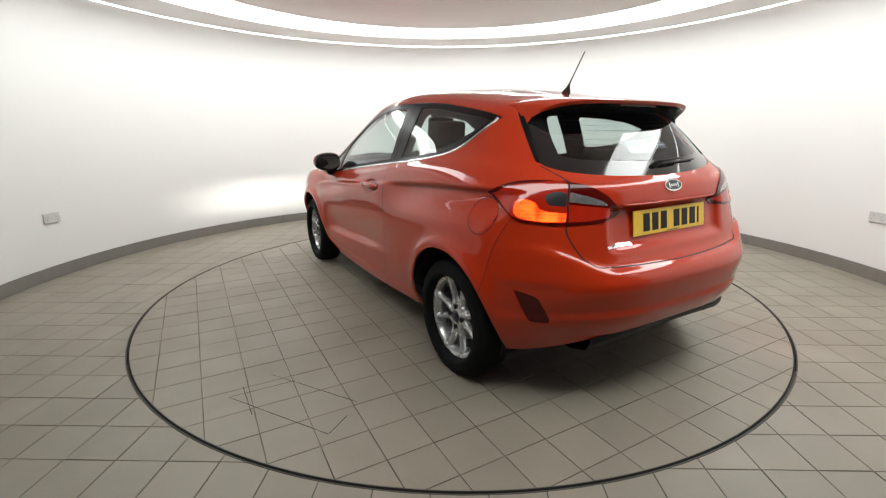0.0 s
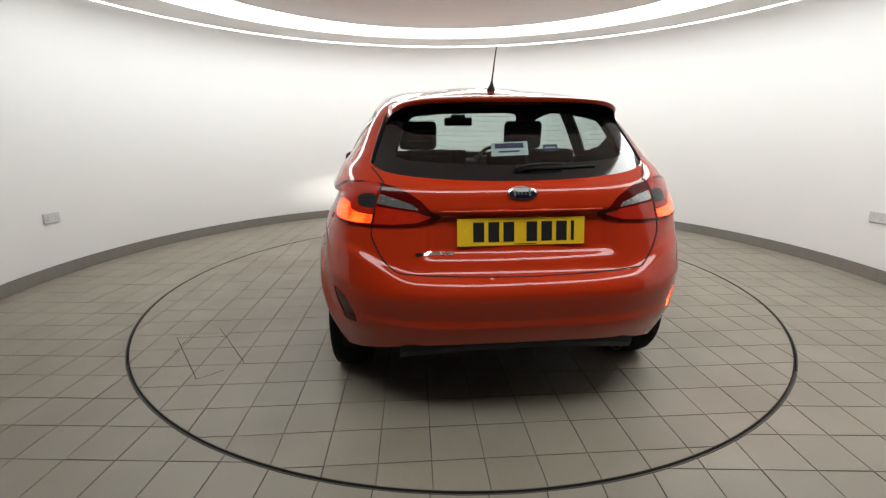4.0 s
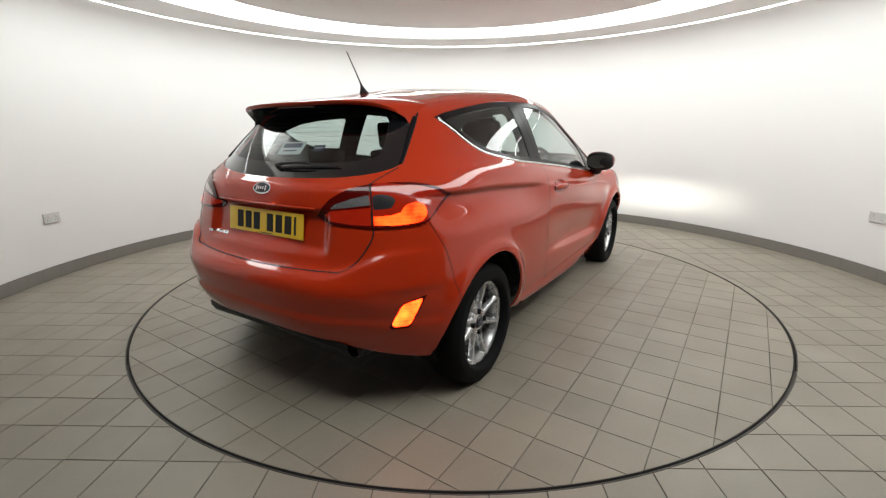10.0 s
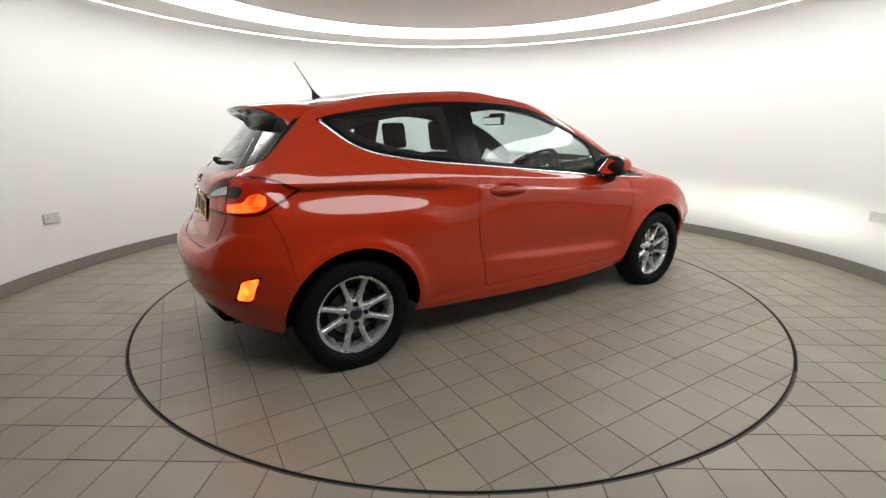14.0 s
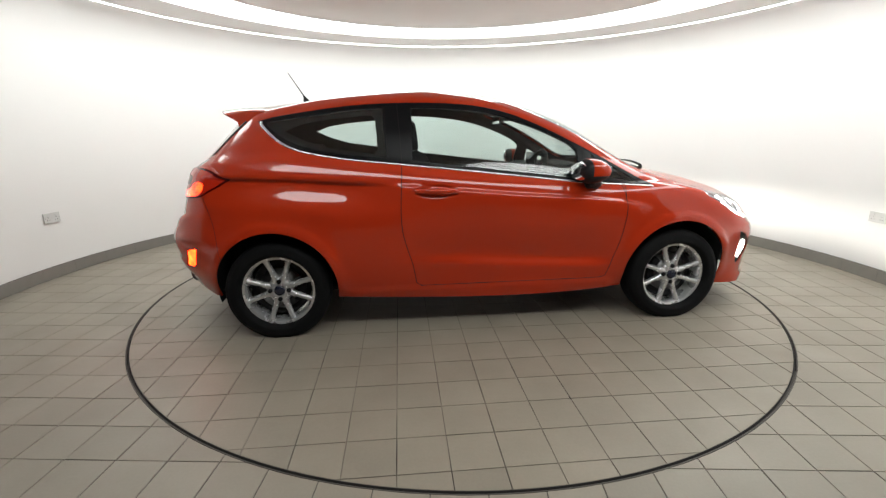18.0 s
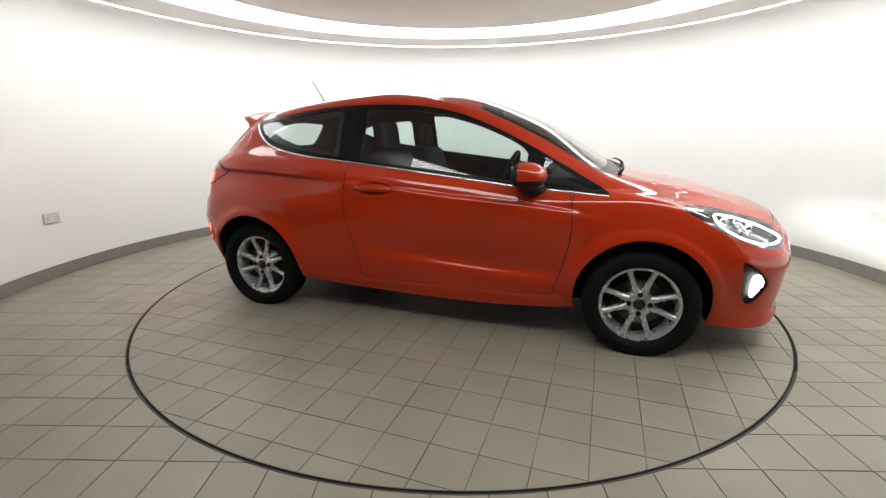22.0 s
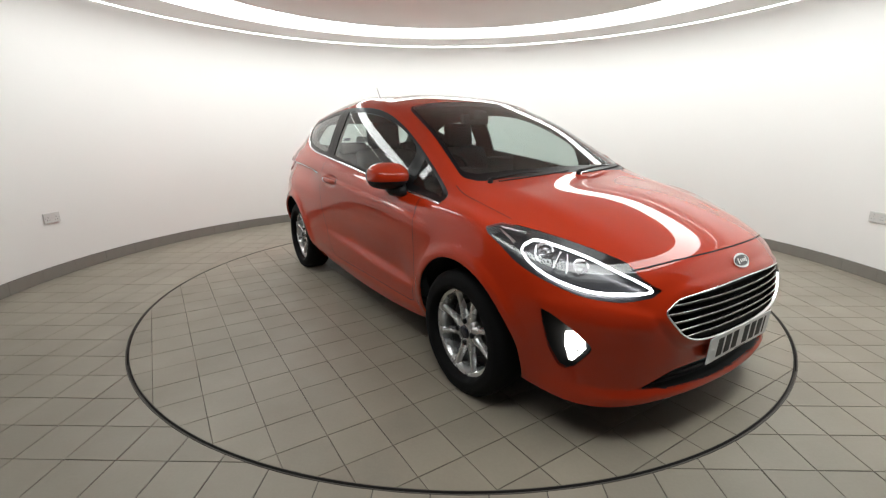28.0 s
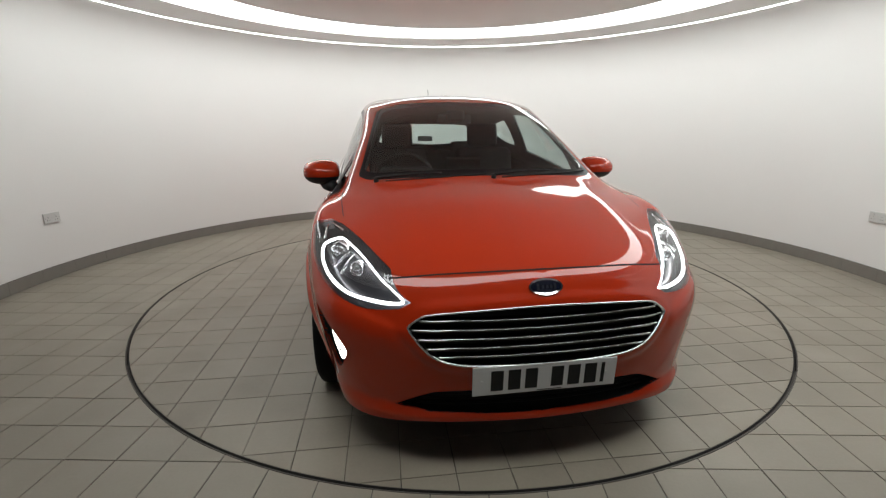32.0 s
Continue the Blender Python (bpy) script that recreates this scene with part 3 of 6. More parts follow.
def shape_details(G):
    """Relief of the panels: wheel arch flares, sill hollow, waist crease, tailgate recess."""
    x, y, z = G[..., 0].copy(), G[..., 1].copy(), G[..., 2].copy()
    side = step(y, 0.62, 0.74)
    for wx in (WHEEL_X, -WHEEL_X):
        r = np.hypot(x - wx, z - WHEEL_Z)
        G[..., 1] += side * 0.016 * bell(r, ARCH_R + 0.005, 0.055) * step(z, 0.15, 0.32)
    # hollow of the lower door with a rising crease above the sill
    along = step(x, -0.70, 0.05) * (1 - step(x, 0.62, 0.9))
    crease = 0.375 + 0.075 * step(-x, -0.75, 0.75)
    G[..., 1] -= side * along * 0.030 * step(z - crease, -0.005, 0.05) * (1 - step(z - crease, 0.05, 0.27))
    # sill below the door, and the cup behind the handle
    G[..., 1] += side * step(x, -0.88, -0.80) * (1 - step(x, 0.80, 0.88)) * 0.012 * (1 - step(z, 0.268, 0.286))
    G[..., 1] -= side * 0.015 * (1 - step(((x + 0.306) / 0.128) ** 2 + ((z - 0.864) / 0.038) ** 2, 0.45, 1.1))
    # waist crease through the handle, overhanging a hollow above the rear haunch
    line = np.interp(x, (-1.62, -1.14, -0.41, 0.17, 0.6, 0.85, 1.1, 1.3), (0.948, 0.936, 0.890, 0.835, 0.805, 0.780, 0.735, 0.72))
    fade = step(x, -1.55, -1.25) * (1 - step(x, 0.80, 1.08))
    haunch = step(-x, 0.40, 0.85)
    G[..., 1] += side * fade * (1 - 0.85 * haunch) * (0.012 * (1 - step(z, line - 0.006, line + 0.016)) * step(z, line - 0.22, line - 0.02))
    G[..., 1] -= side * haunch * (1 - step(-x, 1.52, 1.66)) * 0.034 * step(z, line - 0.18, line - 0.02) * (1 - step(z, line - 0.006, line + 0.014))
    # folded lip round the wheel arches
    for wx in (WHEEL_X, -WHEEL_X):
        r = np.hypot(x - wx, z - WHEEL_Z)
        G[..., 1] += side * 0.006 * (1 - step(r, ARCH_R + 0.038, ARCH_R + 0.056)) * step(z, 0.32, 0.5)
    # plate recess of the tailgate
    rear = step(-x, 1.6, 1.75)
    G[..., 0] += rear * 0.030 * step(0.42 - np.abs(y), 0, 0.06) * step(z, 0.70, 0.735) * (1 - step(z, 0.872, 0.892))
    # shelf of the rear bumper and the hollow round its lamps
    corner = step(-x, 1.45, 1.62)
    top = 0.632 + 0.10 * step(np.abs(y), 0.42, 0.73)
    out = corner * 0.026 * (1 - step(z, top + 0.002, top + 0.022)) * step(z, 0.40, top - 0.03)
    turn = step(np.abs(y), 0.60, 0.78)
    G[..., 0] -= out * (1 - 0.7 * turn)
    q = np.abs(y) + x + 1.83
    hollow = corner * 0.009 * step(q, 0.60, 0.80) * (1 - step(q, 0.98, 1.10)) * step(z, 0.43, 0.46) * (1 - step(z, 0.575, 0.60))
    G[..., 0] += hollow * 0.8
    G[..., 1] -= hollow * 0.5
    G[..., 0] -= corner * 0.010 * (1 - step(z, 0.455, 0.475)) * step(z, 0.34, 0.42) * (1 - turn)
    # raised frame of the front grille and the chin lip
    nose = x > 1.6
    d = inside_distance(y[nose], z[nose], GRILLE)
    G[nose, 0] += 0.012 * (1 - step(d, 0.018, 0.045)) * step(z[nose], 0.30, 0.40)
    chin = step(x, 1.55, 1.72)
    G[..., 0] += chin * 0.022 * (1 - step(z, 0.222, 0.240))
    fold = 0.548 + 0.045 * step(np.abs(y), 0.45, 0.72)
    G[..., 0] += chin * step(np.abs(y), 0.46, 0.54) * 0.012 * (1 - step(z, fold - 0.004, fold + 0.018)) * step(z, fold - 0.14, fold - 0.02)
    # ridges of the bonnet
    bonnet = step(x, 1.05, 1.2) * (1 - step(x, 1.75, 1.95)) * step(z, 0.72, 0.8)
    G[..., 2] += bonnet * 0.006 * bell(y, 0.52 - 0.09 * (x - 1.1), 0.07)
    return G


def skin_mesh():
    """Vertices and quads of the whole skin, both halves and the roof's middle strip."""
    G = skin_grid()
    n, m = NV + 1, NU + 1
    left = G.reshape(-1, 3)
    right = left * (1, -1, 1)
    idx = np.arange(n * m).reshape(n, m)
    q = np.stack([idx[:-1, :-1], idx[:-1, 1:], idx[1:, 1:], idx[1:, :-1]], -1).reshape(-1, 4)
    other = idx + n * m
    other[:, 0], other[:, -1] = idx[:, 0], idx[:, -1]   # shared on the middle line
    p = np.stack([other[:-1, :-1], other[1:, :-1], other[1:, 1:], other[:-1, 1:]], -1).reshape(-1, 4)
    top, top2 = idx[-1], other[-1]
    rows = 8
    V = [left, right]
    base = 2 * n * m
    strips = [top]
    for k in range(1, rows):
        f = k / rows
        pts = left[top] * (1 - f) + right[idx[-1]] * f
        pts[:, 2] += 0.004 * (1 - (2 * f - 1) ** 2) * np.clip(np.abs(left[top][:, 1]) / 0.15, 0, 1)
        ids = base + np.arange(m)
        ids[0], ids[-1] = top[0], top[-1]
        V.append(pts)
        strips.append(ids)
        base += m
    strips.append(top2)
    c = np.concatenate([np.stack([a[:-1], a[1:], b[1:], b[:-1]], -1) for a, b in zip(strips[:-1], strips[1:])])
    return np.concatenate(V), np.concatenate([q, p, c])


def inside_distance(px, py, poly):
    """Signed distance of points to a polygon, negative inside."""
    P = np.array([(p[0], p[1]) for p in poly], float)
    A, B = P, np.roll(P, -1, axis=0)
    best = np.full(px.shape, 1e9)
    odd = np.zeros(px.shape, bool)
    for (ax, ay), (bx, by) in zip(A, B):
        dx, dy = bx - ax, by - ay
        t = np.clip(((px - ax) * dx + (py - ay) * dy) / max(dx * dx + dy * dy, 1e-12), 0, 1)
        best = np.minimum(best, np.hypot(px - ax - t * dx, py - ay - t * dy))
        if ay != by:
            odd ^= ((ay > py) != (by > py)) & (px < (bx - ax) * (py - ay) / (by - ay) + ax)
    return np.where(odd, -best, best)


def edges_of(F, n):
    """Each edge of the faces once, as pairs of vertex numbers."""
    A = F.astype(np.int64)
    B = np.roll(A, -1, axis=1)
    key = np.unique((np.minimum(A, B) * n + np.maximum(A, B)).ravel())
    return np.stack([key // n, key % n], -1)


def snap(V, E, g, active):
    """Moves the nearer end of each crossed edge on to the line g = 0."""
    E = E[active[E[:, 0]] & active[E[:, 1]]]
    a, b = E[:, 0], E[:, 1]
    cross = g[a] * g[b] < 0
    a, b = a[cross], b[cross]
    flip = np.abs(g[a]) > np.abs(g[b])
    a, b = np.where(flip, b, a), np.where(flip, a, b)
    t = g[a] / (g[a] - g[b])
    target = V[a] + t[:, None] * (V[b] - V[a])
    order = np.argsort(-np.abs(g[a]))                   # nearest crossing written last
    V[a[order]] = target[order]
    g[a] = 0


# outlines on the skin: side view in (x, z), front and rear views in (y, z)
SIDE_GLASS = polyline([(-1.325, 1.262), (-1.20, 1.155), (-1.10, 1.105), (-.97, 1.075), (-.77, 1.045), (-.51, 1.02), (-.04, .97), (.35, .926), (.62, .898), (1.04, .868)], 0.02) + \
    polyline([(1.045, .882), (.93, .945), (.78, 1.028), (.57, 1.138), (.36, 1.236), (.16, 1.309), (-.04, 1.35), (-.27, 1.365), (-.51, 1.366), (-.78, 1.352), (-1.04, 1.318), (-1.24, 1.285)], 0.02)
SCREEN = polyline([(-.638, .985), (-.60, .962), (-.36, .970), (0, .975), (.36, .970), (.60, .962), (.638, .985)], 0.02) + \
    polyline([(.622, 1.03), (.575, 1.18), (.540, 1.29), (.522, 1.33)], 0.02) + polyline([(.49, 1.352), (.30, 1.373), (0, 1.381), (-.30, 1.373), (-.49, 1.352)], 0.02) + \
    polyline([(-.522, 1.33), (-.540, 1.29), (-.575, 1.18), (-.622, 1.03)], 0.02)
REAR_GLASS = polyline([(-.605, 1.075), (-.585, 1.055), (-.50, 1.03), (-.30, 1.01), (0, 1.003), (.30, 1.01), (.50, 1.03), (.585, 1.055), (.605, 1.075)], 0.02) + \
    polyline([(.585, 1.15), (.555, 1.24), (.525, 1.30)], 0.02) + polyline([(.48, 1.315), (.30, 1.325), (0, 1.33), (-.30, 1.325), (-.48, 1.315)], 0.02) + \
    polyline([(-.525, 1.30), (-.555, 1.24), (-.585, 1.15)], 0.02)
GRILLE = polyline([(.47, .558), (.42, .598), (.31, .615), (.15, .626), (0, .63), (-.15, .626), (-.31, .615), (-.42, .598), (-.47, .558)], 0.015) + \
    polyline([(-.455, .53), (-.39, .462), (-.30, .432), (-.15, .425), (0, .424), (.15, .425), (.30, .432), (.39, .462), (.455, .53)], 0.015)
LOW_GRILLE = polyline([(.52, .247), (.42, .300), (.33, .320), (0, .326), (-.33, .320), (-.42, .300), (-.52, .247)], 0.015) + \
    polyline([(-.40, .232), (0, .227), (.40, .232)], 0.02)
HEADLAMP = polyline([(1.398, .818), (1.45, .85), (1.55, .85), (1.70, .81), (1.85, .725), (1.972, .636)], 0.015) + \
    polyline([(1.965, .612), (1.91, .599), (1.82, .614), (1.75, .638), (1.66, .672), (1.58, .708), (1.50, .757), (1.42, .798)], 0.015)
FRONT_FOG = [(.806, .562), (.785, .545), (.698, .440), (.688, .418), (.690, .400), (.712, .330), (.724, .316), (.738, .322), (.785, .440), (.810, .530)]
# the tail lamps wrap round the corner: their chart is (|y| + x + 1.83, z)
TAIL_LAMP = [(.350, .862), (.372, .892)] + polyline([(.43, .935), (.53, .972), (.68, .995), (.86, 1.0), (1.0, .985), (1.135, .945)], 0.015) + \
    polyline([(1.10, .928), (1.0, .872), (.94, .845), (.80, .834), (.64, .830), (.48, .834), (.385, .842)], 0.015)
TAIL_GLOW = [(.662, .842), (.662, .874), (.76, .880)] + polyline([(.81, .890), (.838, .915), (.90, .928)], 0.012) + polyline([(.945, .915), (.955, .880), (.91, .853), (.76, .842)], 0.012)
TAIL_CLEAR = [(.428, .896), (.455, .916), (.55, .940), (.644, .955), (.648, .918), (.55, .908)]
TAIL_SIDE = polyline([(.666, .900), (.666, .950), (.735, .956), (.785, .938), (.76, .906)], 0.012)
DOOR_PANE = polyline([(-.435, 1.035), (-.04, .99), (.35, .945), (.585, .918)], 0.02) + polyline([(.60, 1.08), (.54, 1.135), (.36, 1.218), (.16, 1.283), (-.04, 1.322), (-.27, 1.338), (-.43, 1.340)], 0.02)
QUARTER_PANE = polyline([(-1.272, 1.252), (-1.20, 1.185), (-1.09, 1.13), (-.97, 1.10), (-.77, 1.07), (-.585, 1.052)], 0.02) + polyline([(-.60, 1.335), (-.78, 1.325), (-1.04, 1.292), (-1.22, 1.265)], 0.02)
CORNER_PANE = [(.685, .925), (.98, .888), (.93, .925), (.80, 1.0), (.69, 1.058)]
SCREEN_PANE = [(.955 * y, .975 + (z - .952) * .945 + .008) for y, z in SCREEN]
REAR_PANE = polyline([(-.50, 1.10), (-.40, 1.078), (0, 1.062), (.40, 1.078), (.50, 1.10)], 0.02) + polyline([(.49, 1.16), (.455, 1.25), (.42, 1.283)], 0.02) + polyline([(.30, 1.292), (0, 1.295), (-.30, 1.292), (-.42, 1.283)], 0.02) + polyline([(-.455, 1.25), (-.49, 1.16)], 0.02)
REAR_FOG = polyline([(.935, .562), (.80, .540), (.755, .495), (.712, .437)], 0.012) + polyline([(.73, .426), (.82, .426), (.85, .442), (.895, .505)], 0.012)
REAR_FOG_LIT = [(.825 + .84 * (a - .825), .492 + .84 * (b - .492)) for a, b in REAR_FOG]
TAIL_LOW = [(.392, .866), (.425, .888), (.55, .900), (.648, .908), (.648, .840), (.55, .840), (.43, .848)]
TAIL_OUTER = polyline([(.662, .838), (.660, .984), (.86, .991), (.99, .976), (1.10, .942)], 0.015) + polyline([(1.0, .880), (.94, .852), (.80, .839)], 0.015)


DOOR_FRONT = [(.842, .895), (.862, .80), (.868, .70), (.852, .56), (.815, .42), (.785, .313)]
DOOR_FOOT = [(.785, .313), (.765, .292), (.60, .286), (-.30, .286), (-.40, .290), (-.430, .313)]
DOOR_REAR = [(-.430, .313), (-.448, .42), (-.478, .52), (-.505, .63), (-.512, .75), (-.505, .9), (-.498, 1.02)]
DOOR = polyline(DOOR_FRONT, 0.02) + polyline(DOOR_FOOT, 0.02)[1:] + polyline(DOOR_REAR, 0.02)[1:] + [(-.505, 1.2), (-.512, 1.345), (.10, 1.30), (.50, 1.14), (.80, .98), (.835, .92)]


CUTS = (
    ("door", "xz", DOOR, lambda x, y, z: (np.abs(y) > 0.5) & (z > 0.2)),
    ("glass", "xz", SIDE_GLASS, lambda x, y, z: (np.abs(y) > 0.5) & (z > 0.8)),
    ("door_pane", "xz", DOOR_PANE, lambda x, y, z: (np.abs(y) > 0.5) & (z > 0.8)),
    ("quarter_pane", "xz", QUARTER_PANE, lambda x, y, z: (np.abs(y) > 0.5) & (z > 0.8)),
    ("corner_pane", "xz", CORNER_PANE, lambda x, y, z: (np.abs(y) > 0.6) & (z > 0.8)),
    ("screen", "yz", SCREEN, lambda x, y, z: (x > 0.0) & (x < 1.2) & (z > 0.9)),
    ("screen_pane", "yz", SCREEN_PANE, lambda x, y, z: (x > 0.0) & (x < 1.2) & (z > 0.9)),
    ("rear", "yz", REAR_GLASS, lambda x, y, z: (x < -1.35) & (z > 0.95)),
    ("rear_pane", "yz", REAR_PANE, lambda x, y, z: (x < -1.35) & (z > 0.95)),
    ("grille", "yz", GRILLE, lambda x, y, z: x > 1.7),
    ("low", "yz", LOW_GRILLE, lambda x, y, z: x > 1.7),
    ("head", "head", HEADLAMP, lambda x, y, z: (x > 1.1) & (np.abs(y) > 0.36)),
    ("fog", "fog", FRONT_FOG, lambda x, y, z: (x > 1.4) & (np.abs(y) > 0.5)),
    ("tail", "qz", TAIL_LAMP, lambda x, y, z: (x < -1.2) & (np.abs(y) > 0.2)),
    ("tail_outer", "qz", TAIL_OUTER, lambda x, y, z: (x < -1.2) & (np.abs(y) > 0.2)),
    ("glow", "qz", TAIL_GLOW, lambda x, y, z: (x < -1.2) & (np.abs(y) > 0.2)),
    ("clear", "qz", TAIL_CLEAR, lambda x, y, z: (x < -1.2) & (np.abs(y) > 0.2)),
    ("tail_low", "qz", TAIL_LOW, lambda x, y, z: (x < -1.2) & (np.abs(y) > 0.2)),
    ("tail_side", "qz", TAIL_SIDE, lambda x, y, z: (x < -1.2) & (np.abs(y) > 0.2)),
    ("rfog", "qz", REAR_FOG, lambda x, y, z: (x < -1.5) & (np.abs(y) > 0.4)),
    ("rfog_lit", "qz", REAR_FOG_LIT, lambda x, y, z: (x < -1.5) & (np.abs(y) > 0.4)),
    ("archf", "wheel", 1, lambda x, y, z: (np.abs(y) > 0.5) & (z < 0.8)),
    ("archr", "wheel", -1, lambda x, y, z: (np.abs(y) > 0.5) & (z < 0.8)),
)


def measure_line(chart, poly, x, y, z):
    if chart == "head":                                 # its inner edge runs across the bonnet
        inner = np.interp(x, (1.38, 1.42, 1.48, 1.55, 1.62, 1.70, 1.80, 1.90, 1.95), (.778, .742, .704, .667, .632, .594, .546, .488, .445))
        return np.maximum(inside_distance(x, z, poly), (inner - np.abs(y)) * 0.8)
    if chart == "fog":                                  # it ends where the bumper turns to the side
        return np.maximum(inside_distance(np.abs(y), z, poly), 1.702 + 0.12 * (0.56 - z) - x)
    if chart == "wheel":
        return np.hypot(x - poly * WHEEL_X, z - WHEEL_Z) - ARCH_R
    a = {"xz": x, "yz": y, "az": np.abs(y), "qz": np.abs(y) + x + 1.83}[chart]
    return inside_distance(a, z, poly)


def build_skin():
    """Cuts the skin along its outlines and sorts its faces into panels."""
    V, F = skin_mesh()
    other = np.zeros(len(F), bool)
    E = edges_of(F, len(V))
    for name, chart, poly, where in CUTS:
        x, y, z = V.T
        live = where(x, y, z)
        idx = np.nonzero(live)[0]
        g = np.full(len(V), 1.0)
        g[idx] = measure_line(chart, poly, x[idx], y[idx], z[idx])
        snap(V, E, g, live)
        g[np.abs(g) < 2e-5] = 0
        s = np.sign(g)[F]
        other |= (s[:, 1] == 0) & (s[:, 3] == 0) & (s[:, 0] * s[:, 2] < 0)
    a = np.where(other[:, None], F[:, (0, 1, 3)], F[:, (0, 1, 2)])
    b = np.where(other[:, None], F[:, (1, 2, 3)], F[:, (0, 2, 3)])
    T = np.concatenate([a, b])
    T = T[(T[:, 0] != T[:, 1]) & (T[:, 1] != T[:, 2]) & (T[:, 2] != T[:, 0])]
    C = V[T].mean(1)
    cx, cy, cz = C.T
    ay = np.abs(cy)
    label = np.full(len(T), "body", dtype=object)
    # painted panels
    label[(cx > 1.0) & (cz > 0.70) & (ay < 0.715) & (cz > 0.735 - 0.075 * (ay / 0.48) ** 2 * 0.5) & (cx < 2.2)] = "bonnet"
    label[(cz > 1.37) & (ay < 0.545)] = "roof"
    label[(cx > 1.62) & (label != "bonnet")] = "front_bumper"
    label[(cx < -1.50) & (cz < 0.66)] = "rear_bumper"
    label[(cx < -1.4) & (cz >= 0.66) & (ay < 0.44 + 0.33 * (cz - 0.66)) & (cz < 1.34)] = "tailgate"
    for name, chart, poly, where in CUTS:
        hit = np.nonzero(where(cx, cy, cz))[0]
        hit = hit[measure_line(chart, poly, cx[hit], cy[hit], cz[hit]) < 0]
        label[hit] = name
    for s, test in (("_left", cy > 0), ("_right", cy < 0)):
        for name in ("door", "glass", "door_pane", "quarter_pane", "corner_pane", "head", "fog", "tail", "glow", "clear", "tail_low", "tail_side", "tail_outer", "rfog", "rfog_lit"):
            label[(label == name) & test] = name + s
    # normals of the whole skin, kept on every panel
    N = np.zeros_like(V)
    fn = np.cross(V[T[:, 1]] - V[T[:, 0]], V[T[:, 2]] - V[T[:, 0]])
    for k in range(3):
        np.add.at(N, T[:, k], fn)
    N /= np.maximum(np.linalg.norm(N, axis=1, keepdims=True), 1e-12)
    everywhere = np.ones(len(V), bool)
    taut = ((V[:, 0] > 1.0) & (V[:, 2] > 0.72)) | (V[:, 2] > 1.36)      # bonnet and roof carry no small ripples
    N = calm_normals(T, calm_normals(T, N, 3, everywhere), 12, taut)
    return V, T, N, label


def even_normals(P, n, degree, base=None, base_n=None):
    """Normals of a taut pane: a smooth field fitted to the skin's own."""
    base, base_n = (P, n) if base is None else (base, base_n)
    middle = base.mean(0)
    s = np.abs(base - middle).max()
    c = base - middle
    axes = [k for k in range(3) if np.ptp(c[:, k]) > 0.25][-2:] if np.ptp(c[:, 0]) > 3 else ([1, 2] if np.ptp(c[:, 1]) > 0.6 else [0, 2])
    powers = [(i, j) for i in range(abs(degree) + 1) for j in range(degree + 1 - i if degree > 0 else 1)]
    terms = lambda q: np.stack([(q[:, axes[0]] / s) ** i * (q[:, axes[1]] / s) ** j for i, j in powers], -1)
    fit = terms(P - middle) @ np.linalg.lstsq(terms(c), base_n, rcond=None)[0]
    return fit / np.linalg.norm(fit, axis=1, keepdims=True)


def calm_normals(Q, n, rounds, where):
    """Evens out small ripples in the skin's normals, at the vertices marked."""
    key = edges_of(Q, len(n))
    m = n.copy()
    for _ in range(rounds):
        acc = m.copy()
        for k in range(3):
            acc[:, k] += np.bincount(key[:, 0], m[key[:, 1], k], len(m)) + np.bincount(key[:, 1], m[key[:, 0], k], len(m))
        acc /= np.maximum(np.linalg.norm(acc, axis=1, keepdims=True), 1e-9)
        m = np.where(where[:, None], acc, m)
    return m


def panel(name, V, F, N, mat, parent, label="", inward=0.0, thick=0.0, even=0, like=None, tilt=0.0):
    """One panel of the skin as a mesh, with the skin's own normals; its border may be turned in to show thickness."""
    used, inv = np.unique(F.ravel(), return_inverse=True)
    P, Q, n = V[used] - N[used] * inward, inv.reshape(-1, 3), N[used]
    faces = [tuple(f) for f in Q.tolist()]
    if even:
        n = even_normals(P, n, even) if like is None else even_normals(P, n, even, V[np.unique(like)], N[np.unique(like)])
    if tilt:                                            # a pane that leans a little more than the skin round it
        n = n + np.array((0, 0, tilt))
        n /= np.linalg.norm(n, axis=1, keepdims=True)
    verts = P
    normals = n
    if thick:
        E = np.concatenate([Q[:, (0, 1)], Q[:, (1, 2)], Q[:, (2, 0)]])
        key = np.sort(E, axis=1)
        _, where, count = np.unique(key, axis=0, return_index=True, return_counts=True)
        border = E[where[count == 1]]
        ids = np.unique(border)
        remap = {int(o): len(P) + i for i, o in enumerate(ids)}
        verts = np.concatenate([P, P[ids] - n[ids] * thick])
        normals = np.concatenate([n, n[ids]])
        faces += [(int(b), int(a), remap[int(a)], remap[int(b)]) for a, b in border]
    me = bpy.data.meshes.new(name)
    me.from_pydata(verts.tolist(), [], faces)
    me.shade_smooth()
    me.normals_split_custom_set_from_vertices(normals.tolist())
    ob = mesh_part(name, me, mat, parent, label)
    return ob


# ---------- fitting things on to the skin
SKIN = {}


